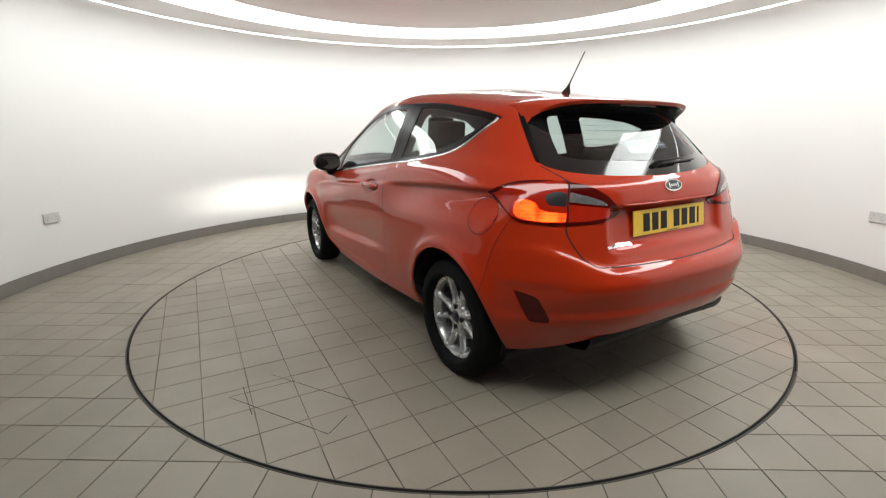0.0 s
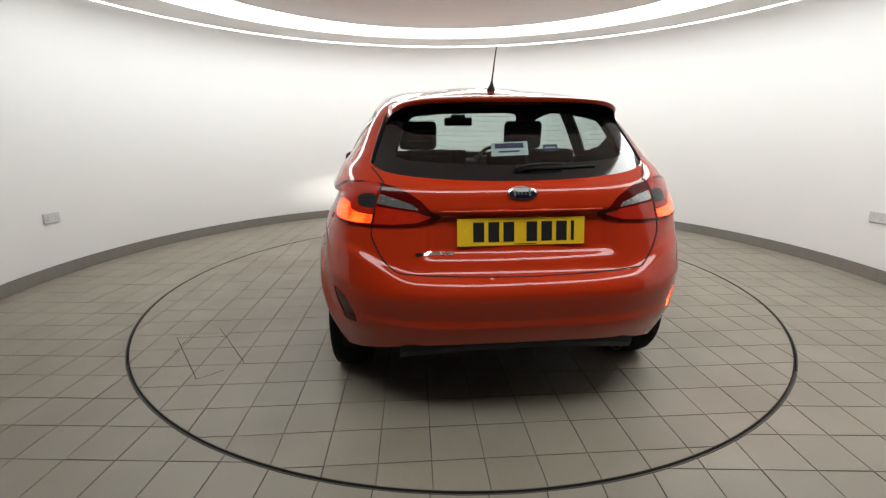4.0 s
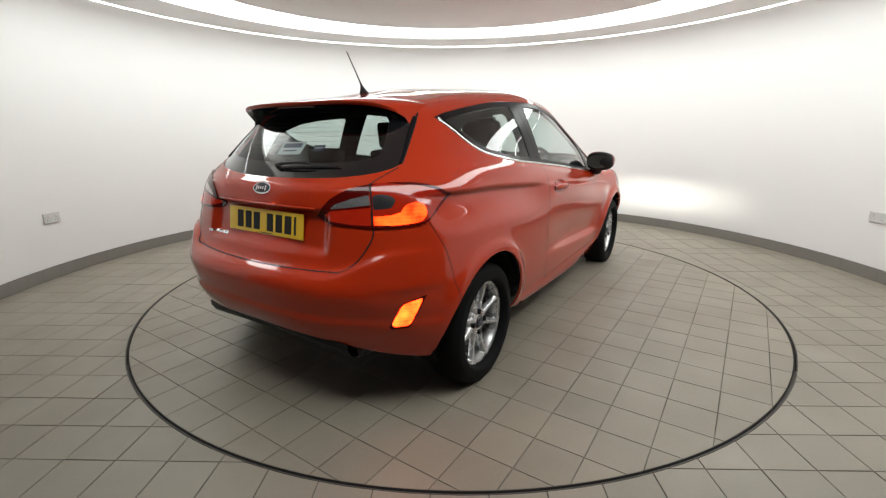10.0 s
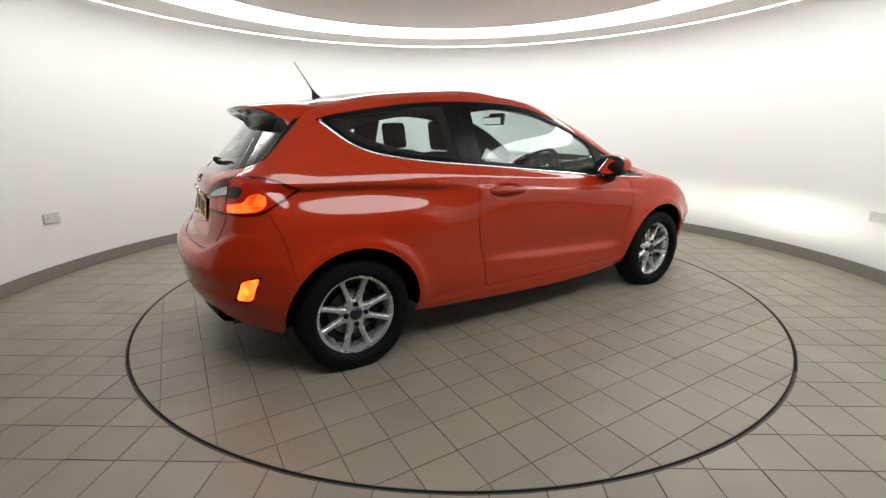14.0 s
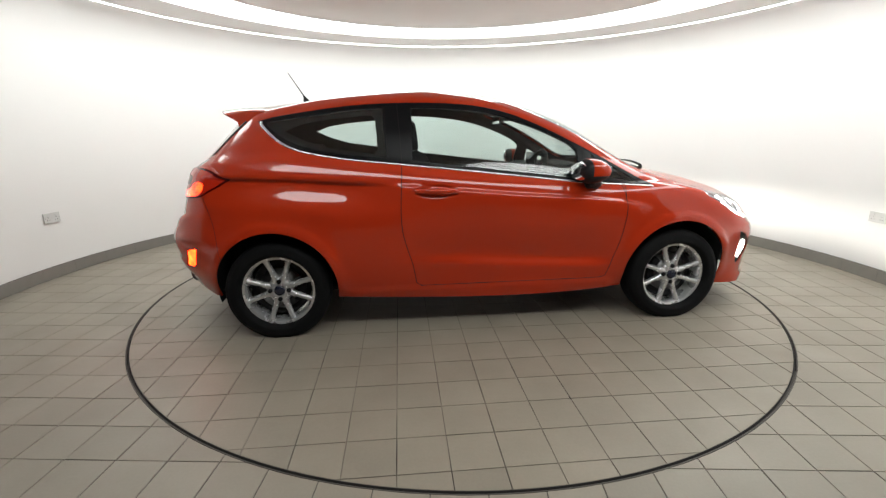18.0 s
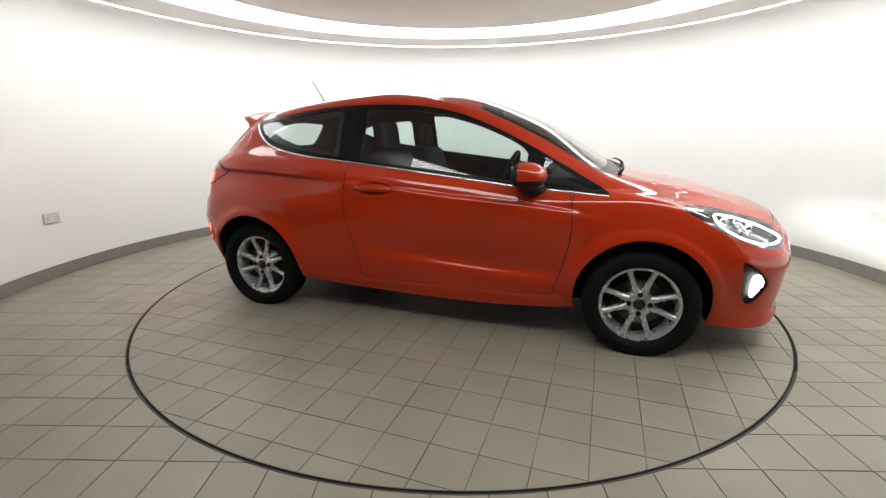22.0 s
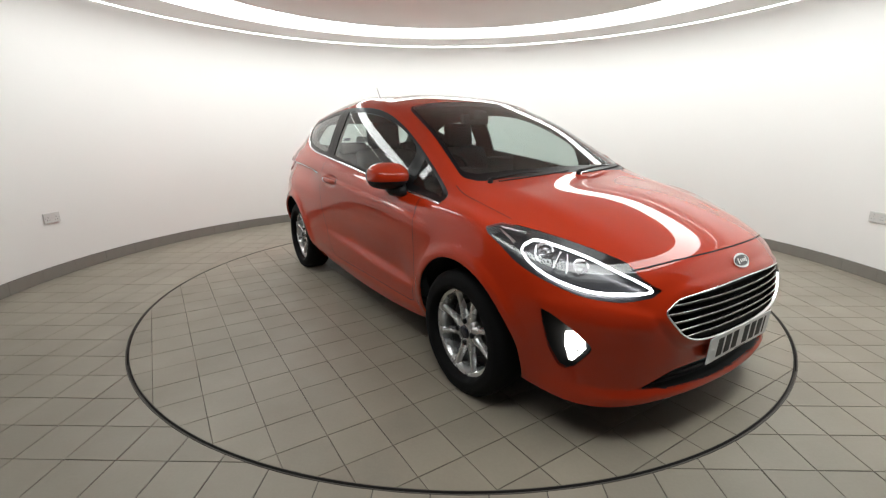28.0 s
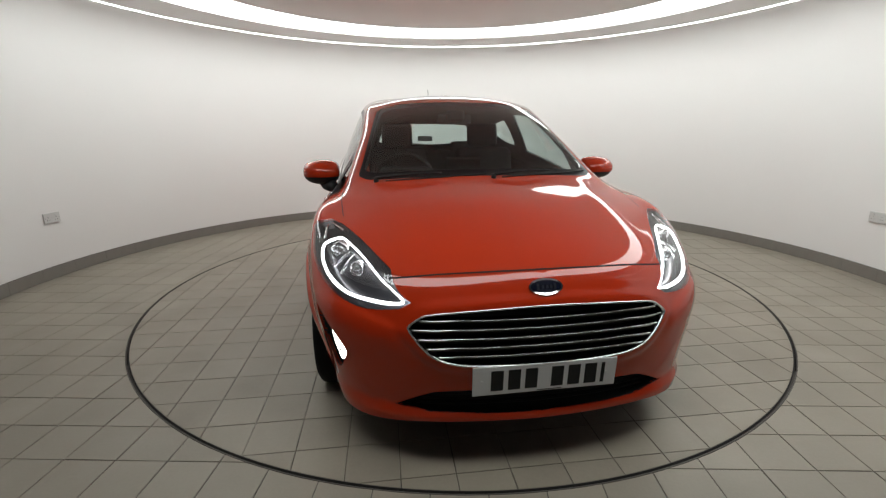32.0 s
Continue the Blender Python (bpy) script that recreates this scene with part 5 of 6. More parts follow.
def build_trim(car, V, T, N, get):
    doors = {}
    for s, sy in (("left", 1), ("right", -1)):
        d = panel("door", V, get("door_" + s), N, PAINT, car, "long orange-red door with a bar handle", thick=0.010)
        doors[s] = d
        pillar = panel("window_surround", V, get("glass_" + s), N, SATIN_BLACK, car, "satin black window surround", inward=0.002, thick=0.012)
        panel("door_window", V, get("door_pane_" + s), N, GLASS, d, "tinted door glass", inward=0.006, even=2, tilt=0.07)
        panel("quarter_window", V, get("quarter_pane_" + s), N, GLASS, car, "tinted rear side glass", inward=0.005, even=2, tilt=0.05)
        panel("corner_window", V, get("corner_pane_" + s), N, GLASS, car, "small triangular glass", inward=0.005, even=1)
        low = [(-1.300, 1.258), (-1.302, 1.246)] + [(-1.20, 1.152), (-1.10, 1.102), (-.97, 1.072), (-.77, 1.042), (-.51, 1.016), (-.04, .966), (.35, .922), (.62, .894), (1.045, .866)]
        ribbon("chrome_strip", s, low, lambda f: 0.013 + 0.004 * math.exp(-(f / 0.1) ** 2), CHROME, car, lift=0.001, crown=0.004, drop=0.004, label="chrome strip under the side windows")
        ribbon("door_gap", s, DOOR_FRONT, 0.0045, GAP, d, label="dark gap at the door's edge")
        ribbon("door_gap", s, DOOR_FOOT, 0.0045, GAP, d)
        ribbon("door_gap", s, DOOR_REAR, 0.0045, GAP, d)
        ribbon("door_gap", s, [(-.498, 1.03), (-.505, 1.2), (-.515, 1.36)], 0.005, GAP, d)
        ribbon("frame_line", s, [(-.575, 1.05), (-.585, 1.2), (-.592, 1.345)], 0.004, GAP, pillar)
        ribbon("frame_line", s, [(.63, .905), (.635, .99), (.64, 1.085)], 0.006, GAP, pillar)
        # door handle: a bar over a hollow
        bm = bmesh.new()
        rows = []
        for i in range(15):
            f = i / 14
            x = -.433 + .254 * f
            arch = 0.005 + 0.031 * (1 - (2 * f - 1) ** 4)
            p, n = on_skin(s, x, .868 - 0.010 * f)
            h = 0.012 + 0.007 * (1 - (2 * f - 1) ** 2)
            rows.append([bm.verts.new(p + n * a + Vector((0, 0, b * h))) for a, b in ((arch * 0.4, -1), (arch + 0.002, -0.85), (arch + 0.005, 0), (arch + 0.002, 0.85), (arch * 0.4, 1))])
        for a, b in zip(rows[:-1], rows[1:]):
            for j in range(4):
                bm.faces.new((a[j], b[j], b[j + 1], a[j + 1]))
            bm.faces.new((a[4], b[4], b[0], a[0]))
        part("door_handle", fix(bm), PAINT, d, "orange-red bar handle", smooth=True)
        # bumper and wing joints
        ribbon("panel_gap", s, [(-1.62, .842), (-1.60, .80), (-1.565, .70), (-1.545, .56), (-1.53, .50)], 0.0028, GAP, car)
        ribbon("panel_gap", s, [(.862, .80), (.868, .885)], 0.004, GAP, car)
        ribbon("bonnet_gap", "top", [(1.015, sy * .695), (1.12, sy * .715), (1.25, sy * .715), (1.42, sy * .70)], 0.004, GAP, car, label="dark gap beside the bonnet")
    ribbon("bonnet_gap", "front", [(-.525, .697), (-.485, .703), (-.35, .72), (-.18, .7305), (0, .734), (.18, .7305), (.35, .72), (.485, .703), (.525, .697)], 0.0065, GAP, car, label="dark gap at the bonnet's front edge")
    def split_at(z):                                      # the tailgate's edge runs through the tail lamps
        y = 0.6
        for _ in range(12):
            y = 0.5 * y + 0.5 * (0.656 - 1.83 - on_skin("rear", y, z)[0].x)
        return (y, z)
    lamp_split = [split_at(z) for z in (.995, .96, .92, .88, .84)]
    gate = [(.600, 1.055)] + lamp_split + [(.600, .795), (.580, .745), (.552, .70), (.512, .667), (.46, .655), (.30, .650), (0, .647)]
    for sy in (1, -1):
        ribbon("lamp_gap", "rear", mirrored(lamp_split, sy), 0.007, GAP, car, lift=0.0075, label="dark gap where the tailgate parts the lamp")
    ribbon("tailgate_gap", "rear", gate + [(-p[0], p[1]) for p in gate[-2::-1]], 0.0065, GAP, car, label="dark gap round the tailgate")
    # fuel flap on the left rear wing
    ribbon("fuel_flap", "left", ellipse(-1.474, .842, .076, .078, 44), 0.0035, GAP, car, closed=True, smooth_curve=False, label="round fuel flap")
    patch("flap_button", "left", ellipse(-1.54, .842, .011, .011, 14), PAINT, car, lift=0.006, thick=0.008)
    # windscreen, rear window and their black borders
    frame = panel("windscreen_border", V, get("screen"), N, SATIN_BLACK, car, "black border of the windscreen", inward=0.001, thick=0.006)
    panel("windscreen", V, get("screen_pane"), N, GLASS, car, "tinted windscreen", inward=0.001, even=3)
    panel("rear_window_border", V, get("rear"), N, GLOSS_BLACK, car, "black border of the rear window", inward=0.001, thick=0.006, even=-3, like=get("rear_pane"))
    panel("rear_window", V, get("rear_pane"), N, DARK_GLASS, car, "dark tinted rear window", inward=0.001, even=-3)
    for k in range(9):
        z = 1.095 + 0.021 * k
        ribbon("heater_line", "rear", [(-.44, z + .006), (0, z), (.44, z + .006)], 0.0012, LAMP_DARK, car, lift=-0.004, step=0.05)


def build_spoiler(car):
    """Roof spoiler over the rear window, painted on top and black beneath, with its side fins."""
    bm, bm2 = bmesh.new(), bmesh.new()
    rows, under = [], []
    n = 44
    for i in range(n + 1):
        f = 2 * i / n - 1
        e = abs(f)
        root, _ = on_skin("near", Vector((-1.335 + 0.04 * e ** 3, 0.535 * f, 1.36 - 0.02 * e ** 4)), lift=0.0015)
        heel, _ = on_skin("near", Vector((-1.46 + 0.005 * e ** 4, 0.555 * f, 1.325 - 0.085 * e ** 5)), lift=0.001)
        tip = Vector((-1.622 + 0.075 * e ** 2.6 + 0.05 * e ** 12, 0.508 * f, 1.332 - 0.020 * e ** 4 - 0.02 * e ** 12))
        swell = Vector((0, 0, 0.007))
        rows.append([bm.verts.new(q) for q in (root, root.lerp(tip, 0.35) + swell, root.lerp(tip, 0.7) + swell, tip + Vector((0.010, 0, 0.003)), tip, tip + Vector((0.004, 0, -0.010)), tip + Vector((0.012, 0, -0.016)))])
        low = tip + Vector((0.012, 0, -0.0155))
        under.append([bm2.verts.new(q) for q in (low, low.lerp(heel, 0.5) + Vector((0.01, 0, 0.006)), heel)])
    for R, b in ((rows, bm), (under, bm2)):
        for p, q in zip(R[:-1], R[1:]):
            for j in range(len(p) - 1):
                b.faces.new((p[j], q[j], q[j + 1], p[j + 1]))
    for side in (0, -1):                                 # painted ends reach down to the body
        heel = bm.verts.new(under[side][2].co)
        mid = bm.verts.new(under[side][1].co)
        bm.faces.new(rows[side] + [mid, heel])
    sp = part("spoiler", fix(bm), PAINT, car, "orange-red roof spoiler over the rear window", smooth=True)
    sp.data.set_sharp_from_angle(angle=radians(50))
    part("underside", fix(bm2), GLOSS_BLACK, sp, "black underside")
    bm = bmesh.new()
    box(bm, -1.604, -1.590, -0.13, 0.13, 1.306, 1.317, 0.003)
    part("brake_light", bm, TAIL_RED, sp, "dark red high brake light")
    for sy in (1, -1):
        pts = [(sy * .535, 1.262), (sy * .548, 1.23), (sy * .565, 1.18), (sy * .588, 1.11), (sy * .598, 1.07)]
        ribbon("side_fin", "rear", pts, lambda f: 0.016 + 0.014 * (1 - f), SATIN_BLACK, sp, lift=0.002, crown=0.003, drop=0.006, label="black side fin")
    ribbon("spoiler_gap", "top", [(-1.325, .52), (-1.335, .3), (-1.34, 0), (-1.335, -.3), (-1.325, -.52)], 0.004, GAP, sp, lift=0.0015)


def build_mirrors(car):
    for s, sy in (("left", 1), ("right", -1)):
        cx, cy, cz = 0.605, 0.868 * sy, 0.968
        bm = bmesh.new()
        nu, nv = 24, 14
        grid = []
        for i in range(nu + 1):
            a = math.pi * i / nu                     # from inner to outer end
            row = []
            for j in range(nv * 2):
                b = math.pi * j / nv
                wy = -math.cos(a) * 0.104
                prof = math.sin(a) ** 0.55
                hz = math.sin(b) * (0.073 + 0.004 * math.cos(a)) * prof
                dx = math.cos(b) * (0.122 if math.cos(b) > 0 else 0.055) * prof
                row.append(bm.verts.new((cx + dx - 0.16 * wy * 0.5 - (0.01 if dx < 0 else 0), cy + sy * wy, cz + hz + 0.012 * math.cos(a) * 0)))
            grid.append(row)
        for p, q in zip(grid[:-1], grid[1:]):
            for j in range(nv * 2):
                k = (j + 1) % (nv * 2)
                bm.faces.new((p[j], q[j], q[k], p[k]))
        bmesh.ops.remove_doubles(bm, verts=bm.verts, dist=1e-5)
        fix(bm)
        low = bm.copy()
        for b_, keep_top in ((bm, True), (low, False)):
            cut = bmesh.ops.bisect_plane(b_, geom=list(b_.verts) + list(b_.edges) + list(b_.faces), plane_co=(cx, cy, cz - (0.022 if keep_top else 0.020)), plane_no=(0, 0, -1 if keep_top else 1), clear_outer=True)
            if not keep_top:
                bmesh.ops.holes_fill(b_, edges=[e for e in b_.edges if e.is_boundary])
        bmesh.ops.scale(low, vec=(0.97, 0.97, 1.0), space=Matrix.Translation((-cx, -cy, -cz)), verts=low.verts)
        back = bm.copy()
        for b_, no in ((bm, -1), (back, 1)):
            bmesh.ops.bisect_plane(b_, geom=list(b_.verts) + list(b_.edges) + list(b_.faces), plane_co=(cx - 0.022, cy, cz), plane_no=(no, 0, 0), clear_outer=True)
        shell = part("door_mirror", bm, PAINT, car, "orange-red door mirror on a black foot", smooth=True)
        part("rear_rim", back, BLACK, shell, "black rim round the mirror glass", smooth=True)
        part("lower_shell", low, BLACK, shell, "black lower shell", smooth=True)
        shell.data.set_sharp_from_angle(angle=radians(50))
        bm = bmesh.new()
        lathe(bm, [(0.0001, 0), (1.0, 0), (1.0, 0.08)], n=32, axis="x")
        for v in bm.verts:
            v.co = Vector((cx - 0.068 + v.co.x * 0.10 + 0.22 * v.co.y * 0.080 * sy - 0.08 * v.co.z * 0.052, cy + v.co.y * 0.080, cz + v.co.z * 0.052))
        part("mirror_glass", fix(bm), MIRROR, shell, "mirror glass")
        bm = bmesh.new()
        foot, _ = on_skin(s, 0.69, 0.875)
        tube(bm, [(cx + 0.01, cy - sy * 0.015, cz - 0.045), (cx + 0.02, cy - sy * 0.03, cz - 0.075), (foot.x - 0.02, foot.y + sy * 0.015, foot.z + 0.012), (foot.x, foot.y - sy * 0.01, foot.z + 0.02)], [0.040, 0.036, 0.030, 0.034], n=14)
        part("mirror_foot", fix(bm), BLACK, shell, "black foot", smooth=True)
        bm = bmesh.new()
        p0 = [Vector((cx + 0.085 - 0.03 * f * f, cy + sy * (-0.05 + 0.125 * f), cz - 0.020 - 0.003 * f)) for f in (0, .25, .5, .75, 1)]
        tube(bm, p0, 0.004, n=6)
        part("indicator", bm, REVERSE, shell, "clear indicator strip")


def wiper(name, car, view, a, b, label, lift=0.010):
    """A wiper blade with its arm, from a to b on the glass."""
    pts = [on_skin(view, a[0] + (b[0] - a[0]) * i / 12, a[1] + (b[1] - a[1]) * i / 12) for i in range(13)]
    bm = bmesh.new()
    tube(bm, [p + n * (lift - 0.004) for p, n in pts[1:]], 0.004, n=6)
    blade = part(name, bm, BLACK, car, label)
    bm = bmesh.new()
    tube(bm, [p + n * (lift + 0.012 + 0.012 * math.sin(math.pi * i / 8)) for i, (p, n) in enumerate(pts[:8])], [0.009, 0.008, 0.0075, 0.007, 0.006, 0.0055, 0.005, 0.004], n=8)
    part("wiper_arm", fix(bm), BLACK, blade, smooth=True)
    bm = bmesh.new()
    p, n = pts[0]
    m = Matrix.Translation(p) @ n.to_track_quat("Z", "Y").to_matrix().to_4x4()
    lathe(bm, [(0.0001, lift + 0.016), (0.009, lift + 0.014), (0.012, lift + 0.008), (0.014, -0.004)], n=16, m=m)
    part("wiper_pivot", fix(bm), BLACK, blade, smooth=True)


def build_small_parts(car):
    # roof aerial
    p, n = on_skin("top", -1.125, 0)
    bm = bmesh.new()
    lathe(bm, [(0.030, -0.004), (0.029, 0.004), (0.020, 0.016), (0.011, 0.030), (0.007, 0.045)], n=24, m=Matrix.Translation(p))
    for v in bm.verts:
        v.co.x -= 0.55 * max(0, v.co.z - p.z)
        v.co.y *= 0.72
    aerial = part("aerial", fix(bm), BLACK, car, "black roof aerial", smooth=True)
    bm = bmesh.new()
    tube(bm, [(p.x - 0.016, 0, p.z + 0.03), (p.x - 0.045, 0, p.z + 0.078), (p.x - 0.12, 0, p.z + 0.195)], [0.0048, 0.0036, 0.0026], n=8)
    part("mast", bm, BLACK, aerial)
    # wipers
    wiper("rear_wiper", car, "rear", (0.0, 1.04), (-0.35, 1.052), "black rear wiper on the glass")
    wiper("front_wiper", car, "front", (-0.55, 0.955), (0.02, 0.982), "black front wiper", 0.006)
    wiper("front_wiper", car, "front", (0.05, 0.966), (0.60, 0.982), "black front wiper", 0.006)
    # name strokes on the tailgate, plain
    x0, z0 = 0.425, 0.727
    word = None
    for k, w in enumerate((0.026, 0.008, 0.024, 0.024, 0.018, 0.026)):
        q = patch("name_stroke", "rear", [(x0, z0 - 0.007), (x0 - w, z0 - 0.007), (x0 - w + 0.004, z0 + 0.006), (x0 + 0.004, z0 + 0.006)], CHROME, car, lift=0.004, thick=0.005, step=0.02, label="chrome stroke of the model name" if word is None else "")
        word = word or q
        x0 -= w + 0.005
    # sticker inside the rear window, its print as plain bars
    st = patch("window_sticker", "rear", [(.095, 1.098), (-.065, 1.103), (-.07, 1.158), (.088, 1.152)], STICKER, car, lift=-0.004, thick=0.001, label="white sticker with dark print")
    for a, b, c, d in ((.075, -.05, 1.128, 1.148), (.06, -.03, 1.112, 1.118)):
        patch("print_bar", "rear", [(a, c), (b, c + .003), (b, d + .003), (a, d)], NAVY, st, lift=-0.0025, thick=0.0005)
    tagd = patch("window_tag", "rear", [(-.135, 1.115), (-.20, 1.117), (-.20, 1.145), (-.135, 1.143)], NAVY, car, lift=-0.004, thick=0.001, label="small dark blue sticker")
    patch("print_bar", "rear", [(-.145, 1.128), (-.19, 1.129), (-.19, 1.134), (-.145, 1.133)], STICKER, tagd, lift=-0.0025, thick=0.0005)
    # plate lamps
    for y in (0.09, -0.085):
        bm = bmesh.new()
        q, _ = on_skin("rear", y, 0.895)
        box(bm, q.x - 0.004, q.x + 0.01, y - 0.012, y + 0.012, 0.889, 0.897, 0.002)
        part("plate_lamp", bm, WHITE_LIT, car, "small lit plate lamp")
    # tailgate grip over the plate
    bm = bmesh.new()
    tube(bm, [(on_skin("rear", y, 0.893)[0].x - 0.004, y, 0.893) for y in np.linspace(-0.33, 0.33, 15)], 0.005, n=8)
    part("tailgate_grip", fix(bm), PAINT, car, "orange-red lip over the plate", smooth=True)
    # rear valance, exhaust, underbody, wheel houses
    bm = bmesh.new()
    rows = []
    for i in range(41):
        f = 2 * i / 40 - 1
        y = 0.50 * f
        p, _ = on_skin("rear", y, 0.40)
        x = p.x + 0.028
        z1 = 0.385 - 0.045 * abs(f) ** 3
        rows.append([bm.verts.new(q) for q in ((x, y, z1), (x + 0.002, y, z1 - 0.03), (x + 0.02, y, z1 - 0.06), (x + 0.10, y, z1 - 0.085), (x + 0.40, y, 0.25))])
    for a, b in zip(rows[:-1], rows[1:]):
        for j in range(4):
            bm.faces.new((a[j], a[j + 1], b[j + 1], b[j]))
    part("rear_valance", fix(bm), BLACK, car, "black lower rear valance")
    bm = bmesh.new()
    lathe(bm, [(0.022, 0.0), (0.026, 0.0), (0.027, 0.1), (0.022, 0.1)], n=20, axis="x", m=pose(-1.79, -0.47, 0.268, 0, 6, 0), close=True)
    part("exhaust_tip", fix(bm), RIM_STEEL, car, "dark steel exhaust tip", smooth=True)
    bm = bmesh.new()
    box(bm, -1.55, 1.75, -0.56, 0.56, 0.19, 0.26, 0.02)
    box(bm, -0.85, 0.85, -0.76, 0.76, 0.232, 0.262, 0.01)
    box(bm, -1.25, -1.1, -0.66, 0.66, 0.25, 0.33, 0.02)
    part("underbody", bm, BLACK, car, "dark underbody")
    for sx in (1, -1):
        for sy in (1, -1):
            bm = bmesh.new()
            rows = []
            for i in range(33):
                a = radians(-16 + 212 * i / 32)
                c, s_ = math.cos(a), math.sin(a)
                rows.append([bm.verts.new((sx * WHEEL_X + r * c, sy * y, max(0.215 if sx * c > 0 else 0.305, WHEEL_Z + r * s_))) for r, y in ((ARCH_R + 0.002, 0.77 + 0.065 * step_one(s_, 0.1, 0.6)), (ARCH_R + 0.006, 0.76), (ARCH_R + 0.008, 0.50), (0.05, 0.50))])
            for a, b in zip(rows[:-1], rows[1:]):
                for j in range(3):
                    bm.faces.new((a[j], b[j], b[j + 1], a[j + 1]))
            part("wheel_house", fix(bm), TRIM, car, "black wheel house liner")
    for sy in (1, -1):
        bm = bmesh.new()
        box(bm, 1.60, 1.615, sy * 0.66 - 0.06, sy * 0.66 + 0.06, 0.18, 0.25, 0.004)
        part("air_flap", bm, BLACK, car, "black rubber air flap")


# ---------- the cabin
def rounded(bm, x0, x1, y0, y1, z0, z1, r=0.04, lean=0.0):
    vs = box(bm, x0, x1, y0, y1, z0, z1, r)
    for v in vs:
        if v.is_valid:
            v.co.x -= lean * (v.co.z - z0)


def build_cabin(car, V, T, N, get, label):
    skip = ("door_pane_left", "door_pane_right", "quarter_pane_left", "quarter_pane_right", "corner_pane_left", "corner_pane_right", "screen_pane", "rear_pane", "archf", "archr")
    zc = V[T].mean(1)
    trim = np.isin(label, ("quarter_pane_left", "quarter_pane_right")) & (inside_distance(zc[:, 0], zc[:, 2], [(-1.17, 1.218), (-1.06, 1.262), (-.90, 1.288), (-.67, 1.306), (-.645, 1.29), (-.635, 1.105), (-.66, 1.085), (-.90, 1.118), (-1.06, 1.165)]) > 0)
    keep = (~np.isin(label, skip) | trim) & (zc[:, 2] > 0.45) & (zc[:, 0] < 1.12) & (zc[:, 0] > -1.75)
    panel("cabin_lining", V, T[keep], N, TRIM, car, "dark cabin lining", inward=0.028)
    for sy in (1, -1):
        bm = bmesh.new()
        rounded(bm, -0.20, 0.28, sy * 0.36 - 0.24, sy * 0.36 + 0.24, 0.36, 0.56, 0.05)
        seat = part("front_seat", bm, CLOTH, car, "dark cloth front seat", smooth=True)
        bm = bmesh.new()
        rounded(bm, -0.32, -0.17, sy * 0.36 - 0.235, sy * 0.36 + 0.235, 0.50, 1.07, 0.06, lean=0.28)
        part("backrest", bm, CLOTH, seat, smooth=True)
        bm = bmesh.new()
        rounded(bm, -0.47, -0.375, sy * 0.36 - 0.125, sy * 0.36 + 0.125, 1.08, 1.265, 0.035, lean=0.12)
        part("headrest", bm, CLOTH, seat, smooth=True)
        for k in (-0.05, 0.05):
            bm = bmesh.new()
            tube(bm, [(-0.40, sy * 0.36 + k, 1.03), (-0.425, sy * 0.36 + k, 1.11)], 0.006, n=6)
            part("headrest_post", bm, STEEL, seat)
    bm = bmesh.new()
    rounded(bm, -1.0, -0.55, -0.58, 0.58, 0.38, 0.58, 0.06)
    rear = part("rear_bench", bm, CLOTH, car, "dark cloth rear bench", smooth=True)
    bm = bmesh.new()
    rounded(bm, -1.08, -0.93, -0.60, 0.60, 0.52, 1.02, 0.05, lean=0.3)
    part("backrest", bm, CLOTH, rear, smooth=True)
    for y in (-0.33, 0.33):
        bm = bmesh.new()
        rounded(bm, -1.17, -1.08, y - 0.125, y + 0.125, 1.0, 1.105, 0.03)
        part("headrest", bm, CLOTH, rear, smooth=True)
    bm = bmesh.new()
    box(bm, -1.66, -1.15, -0.60, 0.60, 0.955, 0.985, 0.01)
    part("parcel_shelf", bm, TRIM, car, "dark parcel shelf")
    bm = bmesh.new()
    rounded(bm, 0.52, 1.02, -0.68, 0.68, 0.62, 0.945, 0.06)
    dash = part("dashboard", bm, TRIM, car, "dark dashboard", smooth=True)
    bm = bmesh.new()
    rounded(bm, 0.50, 0.72, -0.52, -0.20, 0.90, 0.985, 0.03)
    part("binnacle", bm, TRIM, dash, smooth=True)
    bm = bmesh.new()
    box(bm, 0.515, 0.535, -0.1, 0.12, 0.93, 1.04, 0.006)
    part("touch_screen", bm, GLOSS_BLACK, dash, "black touch screen")
    m = pose(0.42, -0.36, 0.90, 0, -68, 0)
    bm = bmesh.new()
    tube(bm, [m @ Vector((0.178 * math.cos(a), 0.178 * math.sin(a), 0)) for a in (2 * math.pi * i / 40 for i in range(40))], 0.015, n=10, closed=True)
    wheel = part("steering_wheel", fix(bm), TRIM, car, "dark steering wheel", smooth=True)
    bm = bmesh.new()
    box(bm, -0.06, 0.06, -0.07, 0.07, -0.02, 0.02, 0.015, m=m)
    for k in (0, 120, 240):
        box(bm, 0.03, 0.17, -0.018, 0.018, -0.008, 0.008, 0.004, m=m @ Matrix.Rotation(radians(k + 90), 4, "Z"))
    part("hub", bm, TRIM, wheel)
    bm = bmesh.new()
    rounded(bm, 0.24, 0.275, -0.115, 0.115, 1.245, 1.31, 0.015)
    mir = part("rear_view_mirror", bm, BLACK, car, "black rear-view mirror under the roof", smooth=True)
    bm = bmesh.new()
    box(bm, 0.236, 0.241, -0.105, 0.105, 1.253, 1.302)
    part("mirror_face", bm, MIRROR, mir)
    bm = bmesh.new()
    rounded(bm, 0.25, 0.33, -0.06, 0.06, 1.27, 1.335, 0.02)
    part("sensor_box", bm, BLACK, mir, smooth=True)
    bm = bmesh.new()
    box(bm, -1.6, 1.0, -0.70, 0.70, 0.255, 0.275)
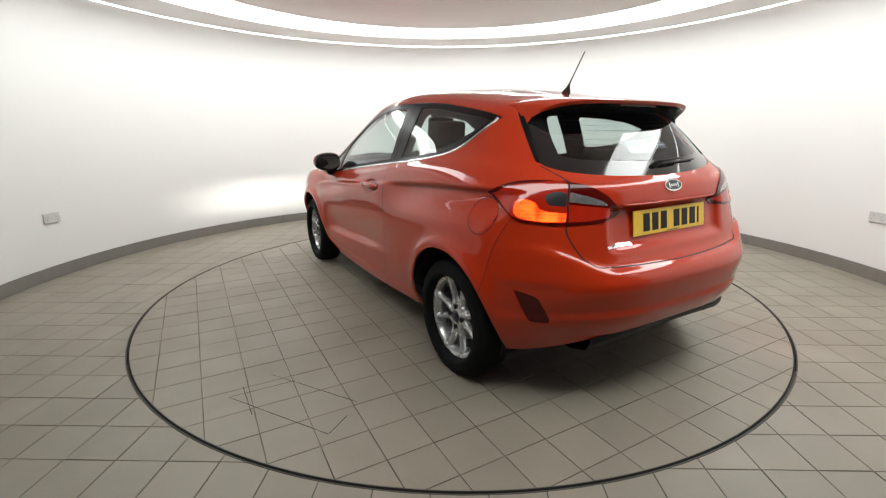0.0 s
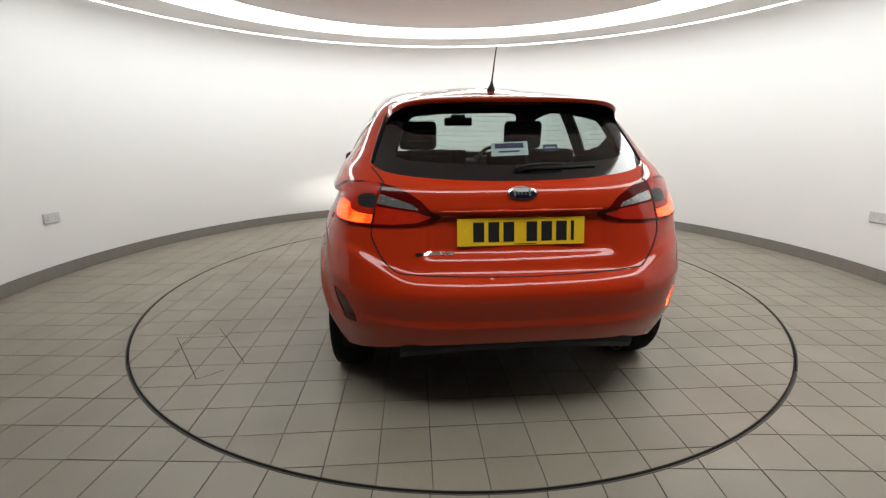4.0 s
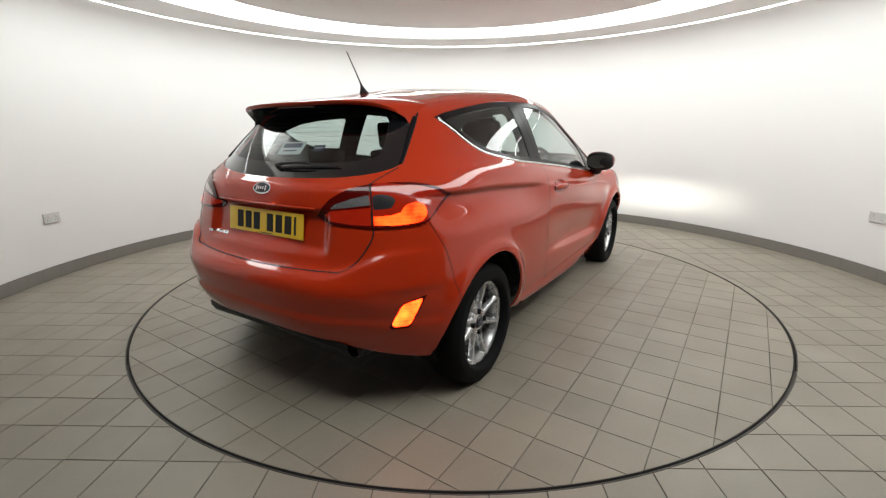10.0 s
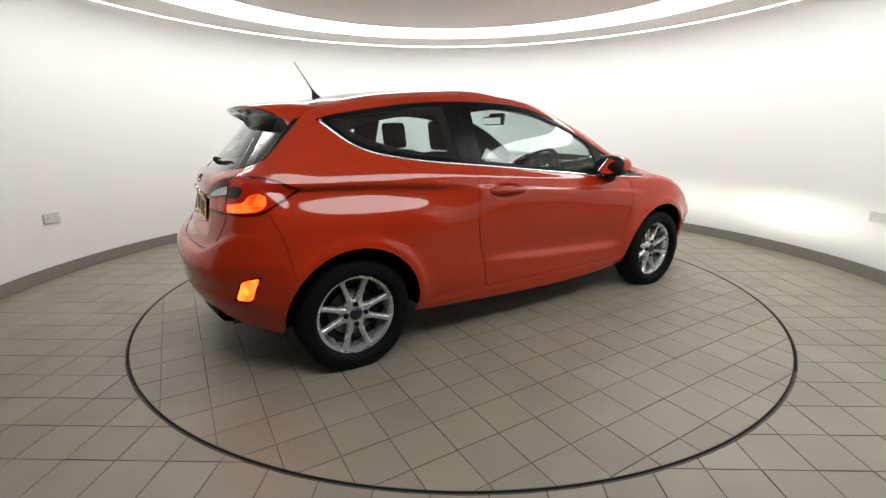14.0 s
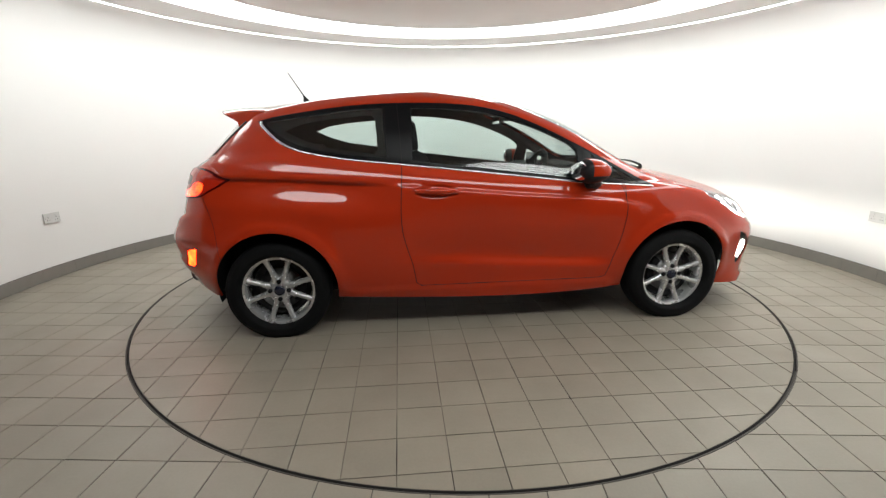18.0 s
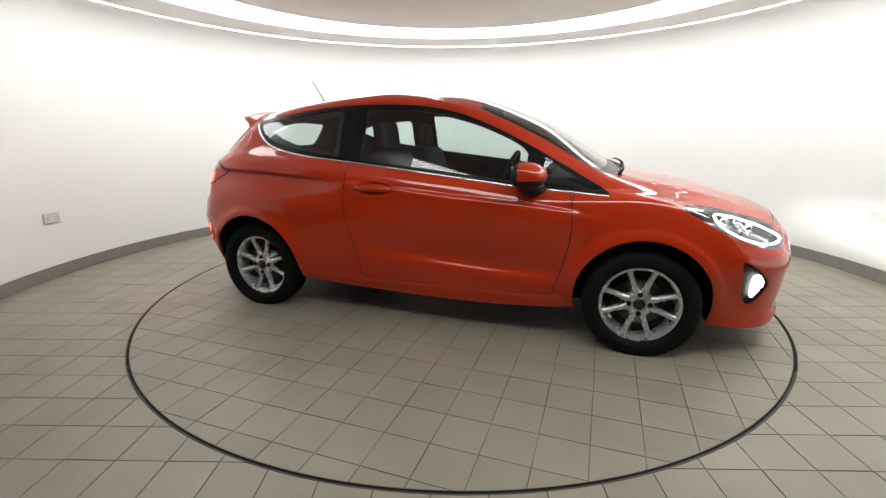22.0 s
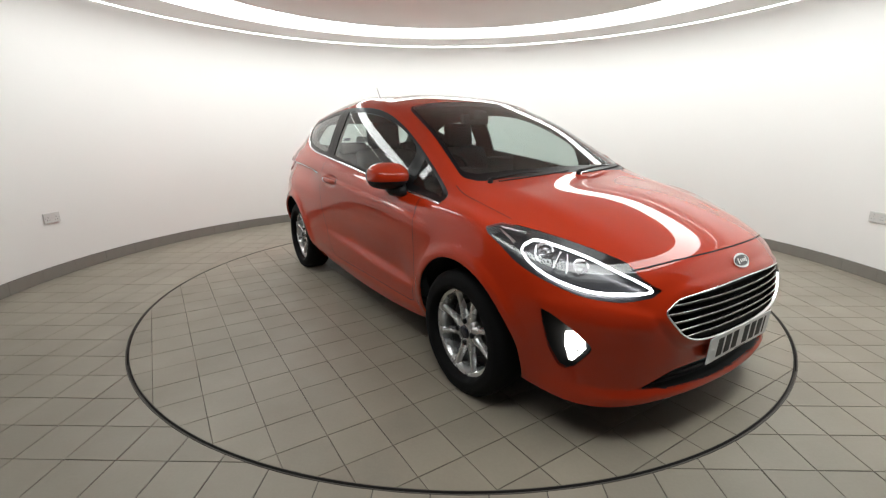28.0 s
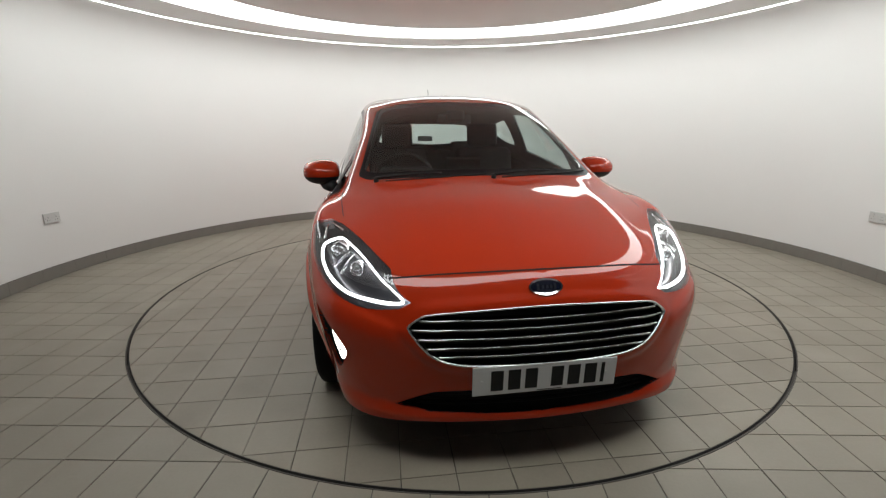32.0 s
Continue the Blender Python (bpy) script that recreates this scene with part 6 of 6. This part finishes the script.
    part("cabin_floor", bm, TRIM, car, "dark cabin floor")


def build_car():
    car = tagged(new("car"), "orange-red three-door hatchback with silver alloy wheels on the turntable", "car")
    V, T, N, label = build_skin()
    SKIN["tree"] = BVHTree.FromPolygons(V.tolist(), T.tolist())
    get = lambda *names: T[np.isin(label, names)]
    for name, note, thick in (("body", "orange-red body side and pillars", 0.012), ("bonnet", "orange-red bonnet", 0), ("roof", "orange-red roof", 0), ("front_bumper", "orange-red front bumper", 0.014),
                              ("rear_bumper", "orange-red rear bumper", 0.014), ("tailgate", "orange-red tailgate", 0.0)):
        panel("body_shell" if name == "body" else name, V, get(name), N, PAINT, car, note, thick=thick)
    build_trim(car, V, T, N, get)
    build_lamps(car, V, T, N, get)
    build_grilles(car, V, T, N, get)
    build_plate(car, "front", 0.0, 0.372, on_skin("front", 0, 0.372)[0].x + 0.012, 4, WHITE_PLATE, "front_plate", "white number plate with plain dark bars")
    build_plate(car, "rear", 0.0, 0.808, on_skin("rear", 0.1, 0.808)[0].x - 0.006, -8, YELLOW, "rear_plate", "yellow number plate with plain dark bars")
    build_badge(car, "front", 0.684)
    build_badge(car, "rear", 0.958)
    build_spoiler(car)
    build_mirrors(car)
    build_small_parts(car)
    build_wheels(car)
    build_cabin(car, V, T, N, get, label)
    return car


# ---------- build all
build_room()
build_floor()
turntable = build_turntable()
build_socket(math.pi - math.asin(0.141 / WALL_R), 0.507, 0.147, 0.083)
build_socket(math.asin(0.145 / WALL_R), 0.507, 0.147, 0.083)
car = build_car()


def motions():
    """The turntable and the car on it turn together, evenly."""
    table_rows, car_rows = [], []
    for t in range(33):
        a = TURN_START + TURN_RATE * t
        c, s = math.cos(radians(a)), math.sin(radians(a))
        table_rows.append((float(t), pose(0, 0, -0.004, 0, 0, a)))
        car_rows.append((float(t), pose(CAR_OFF[0] * c - CAR_OFF[1] * s, CAR_OFF[0] * s + CAR_OFF[1] * c, 0.0, 0, 0, a)))
    walk(turntable, table_rows)
    walk(car, car_rows)


motions()
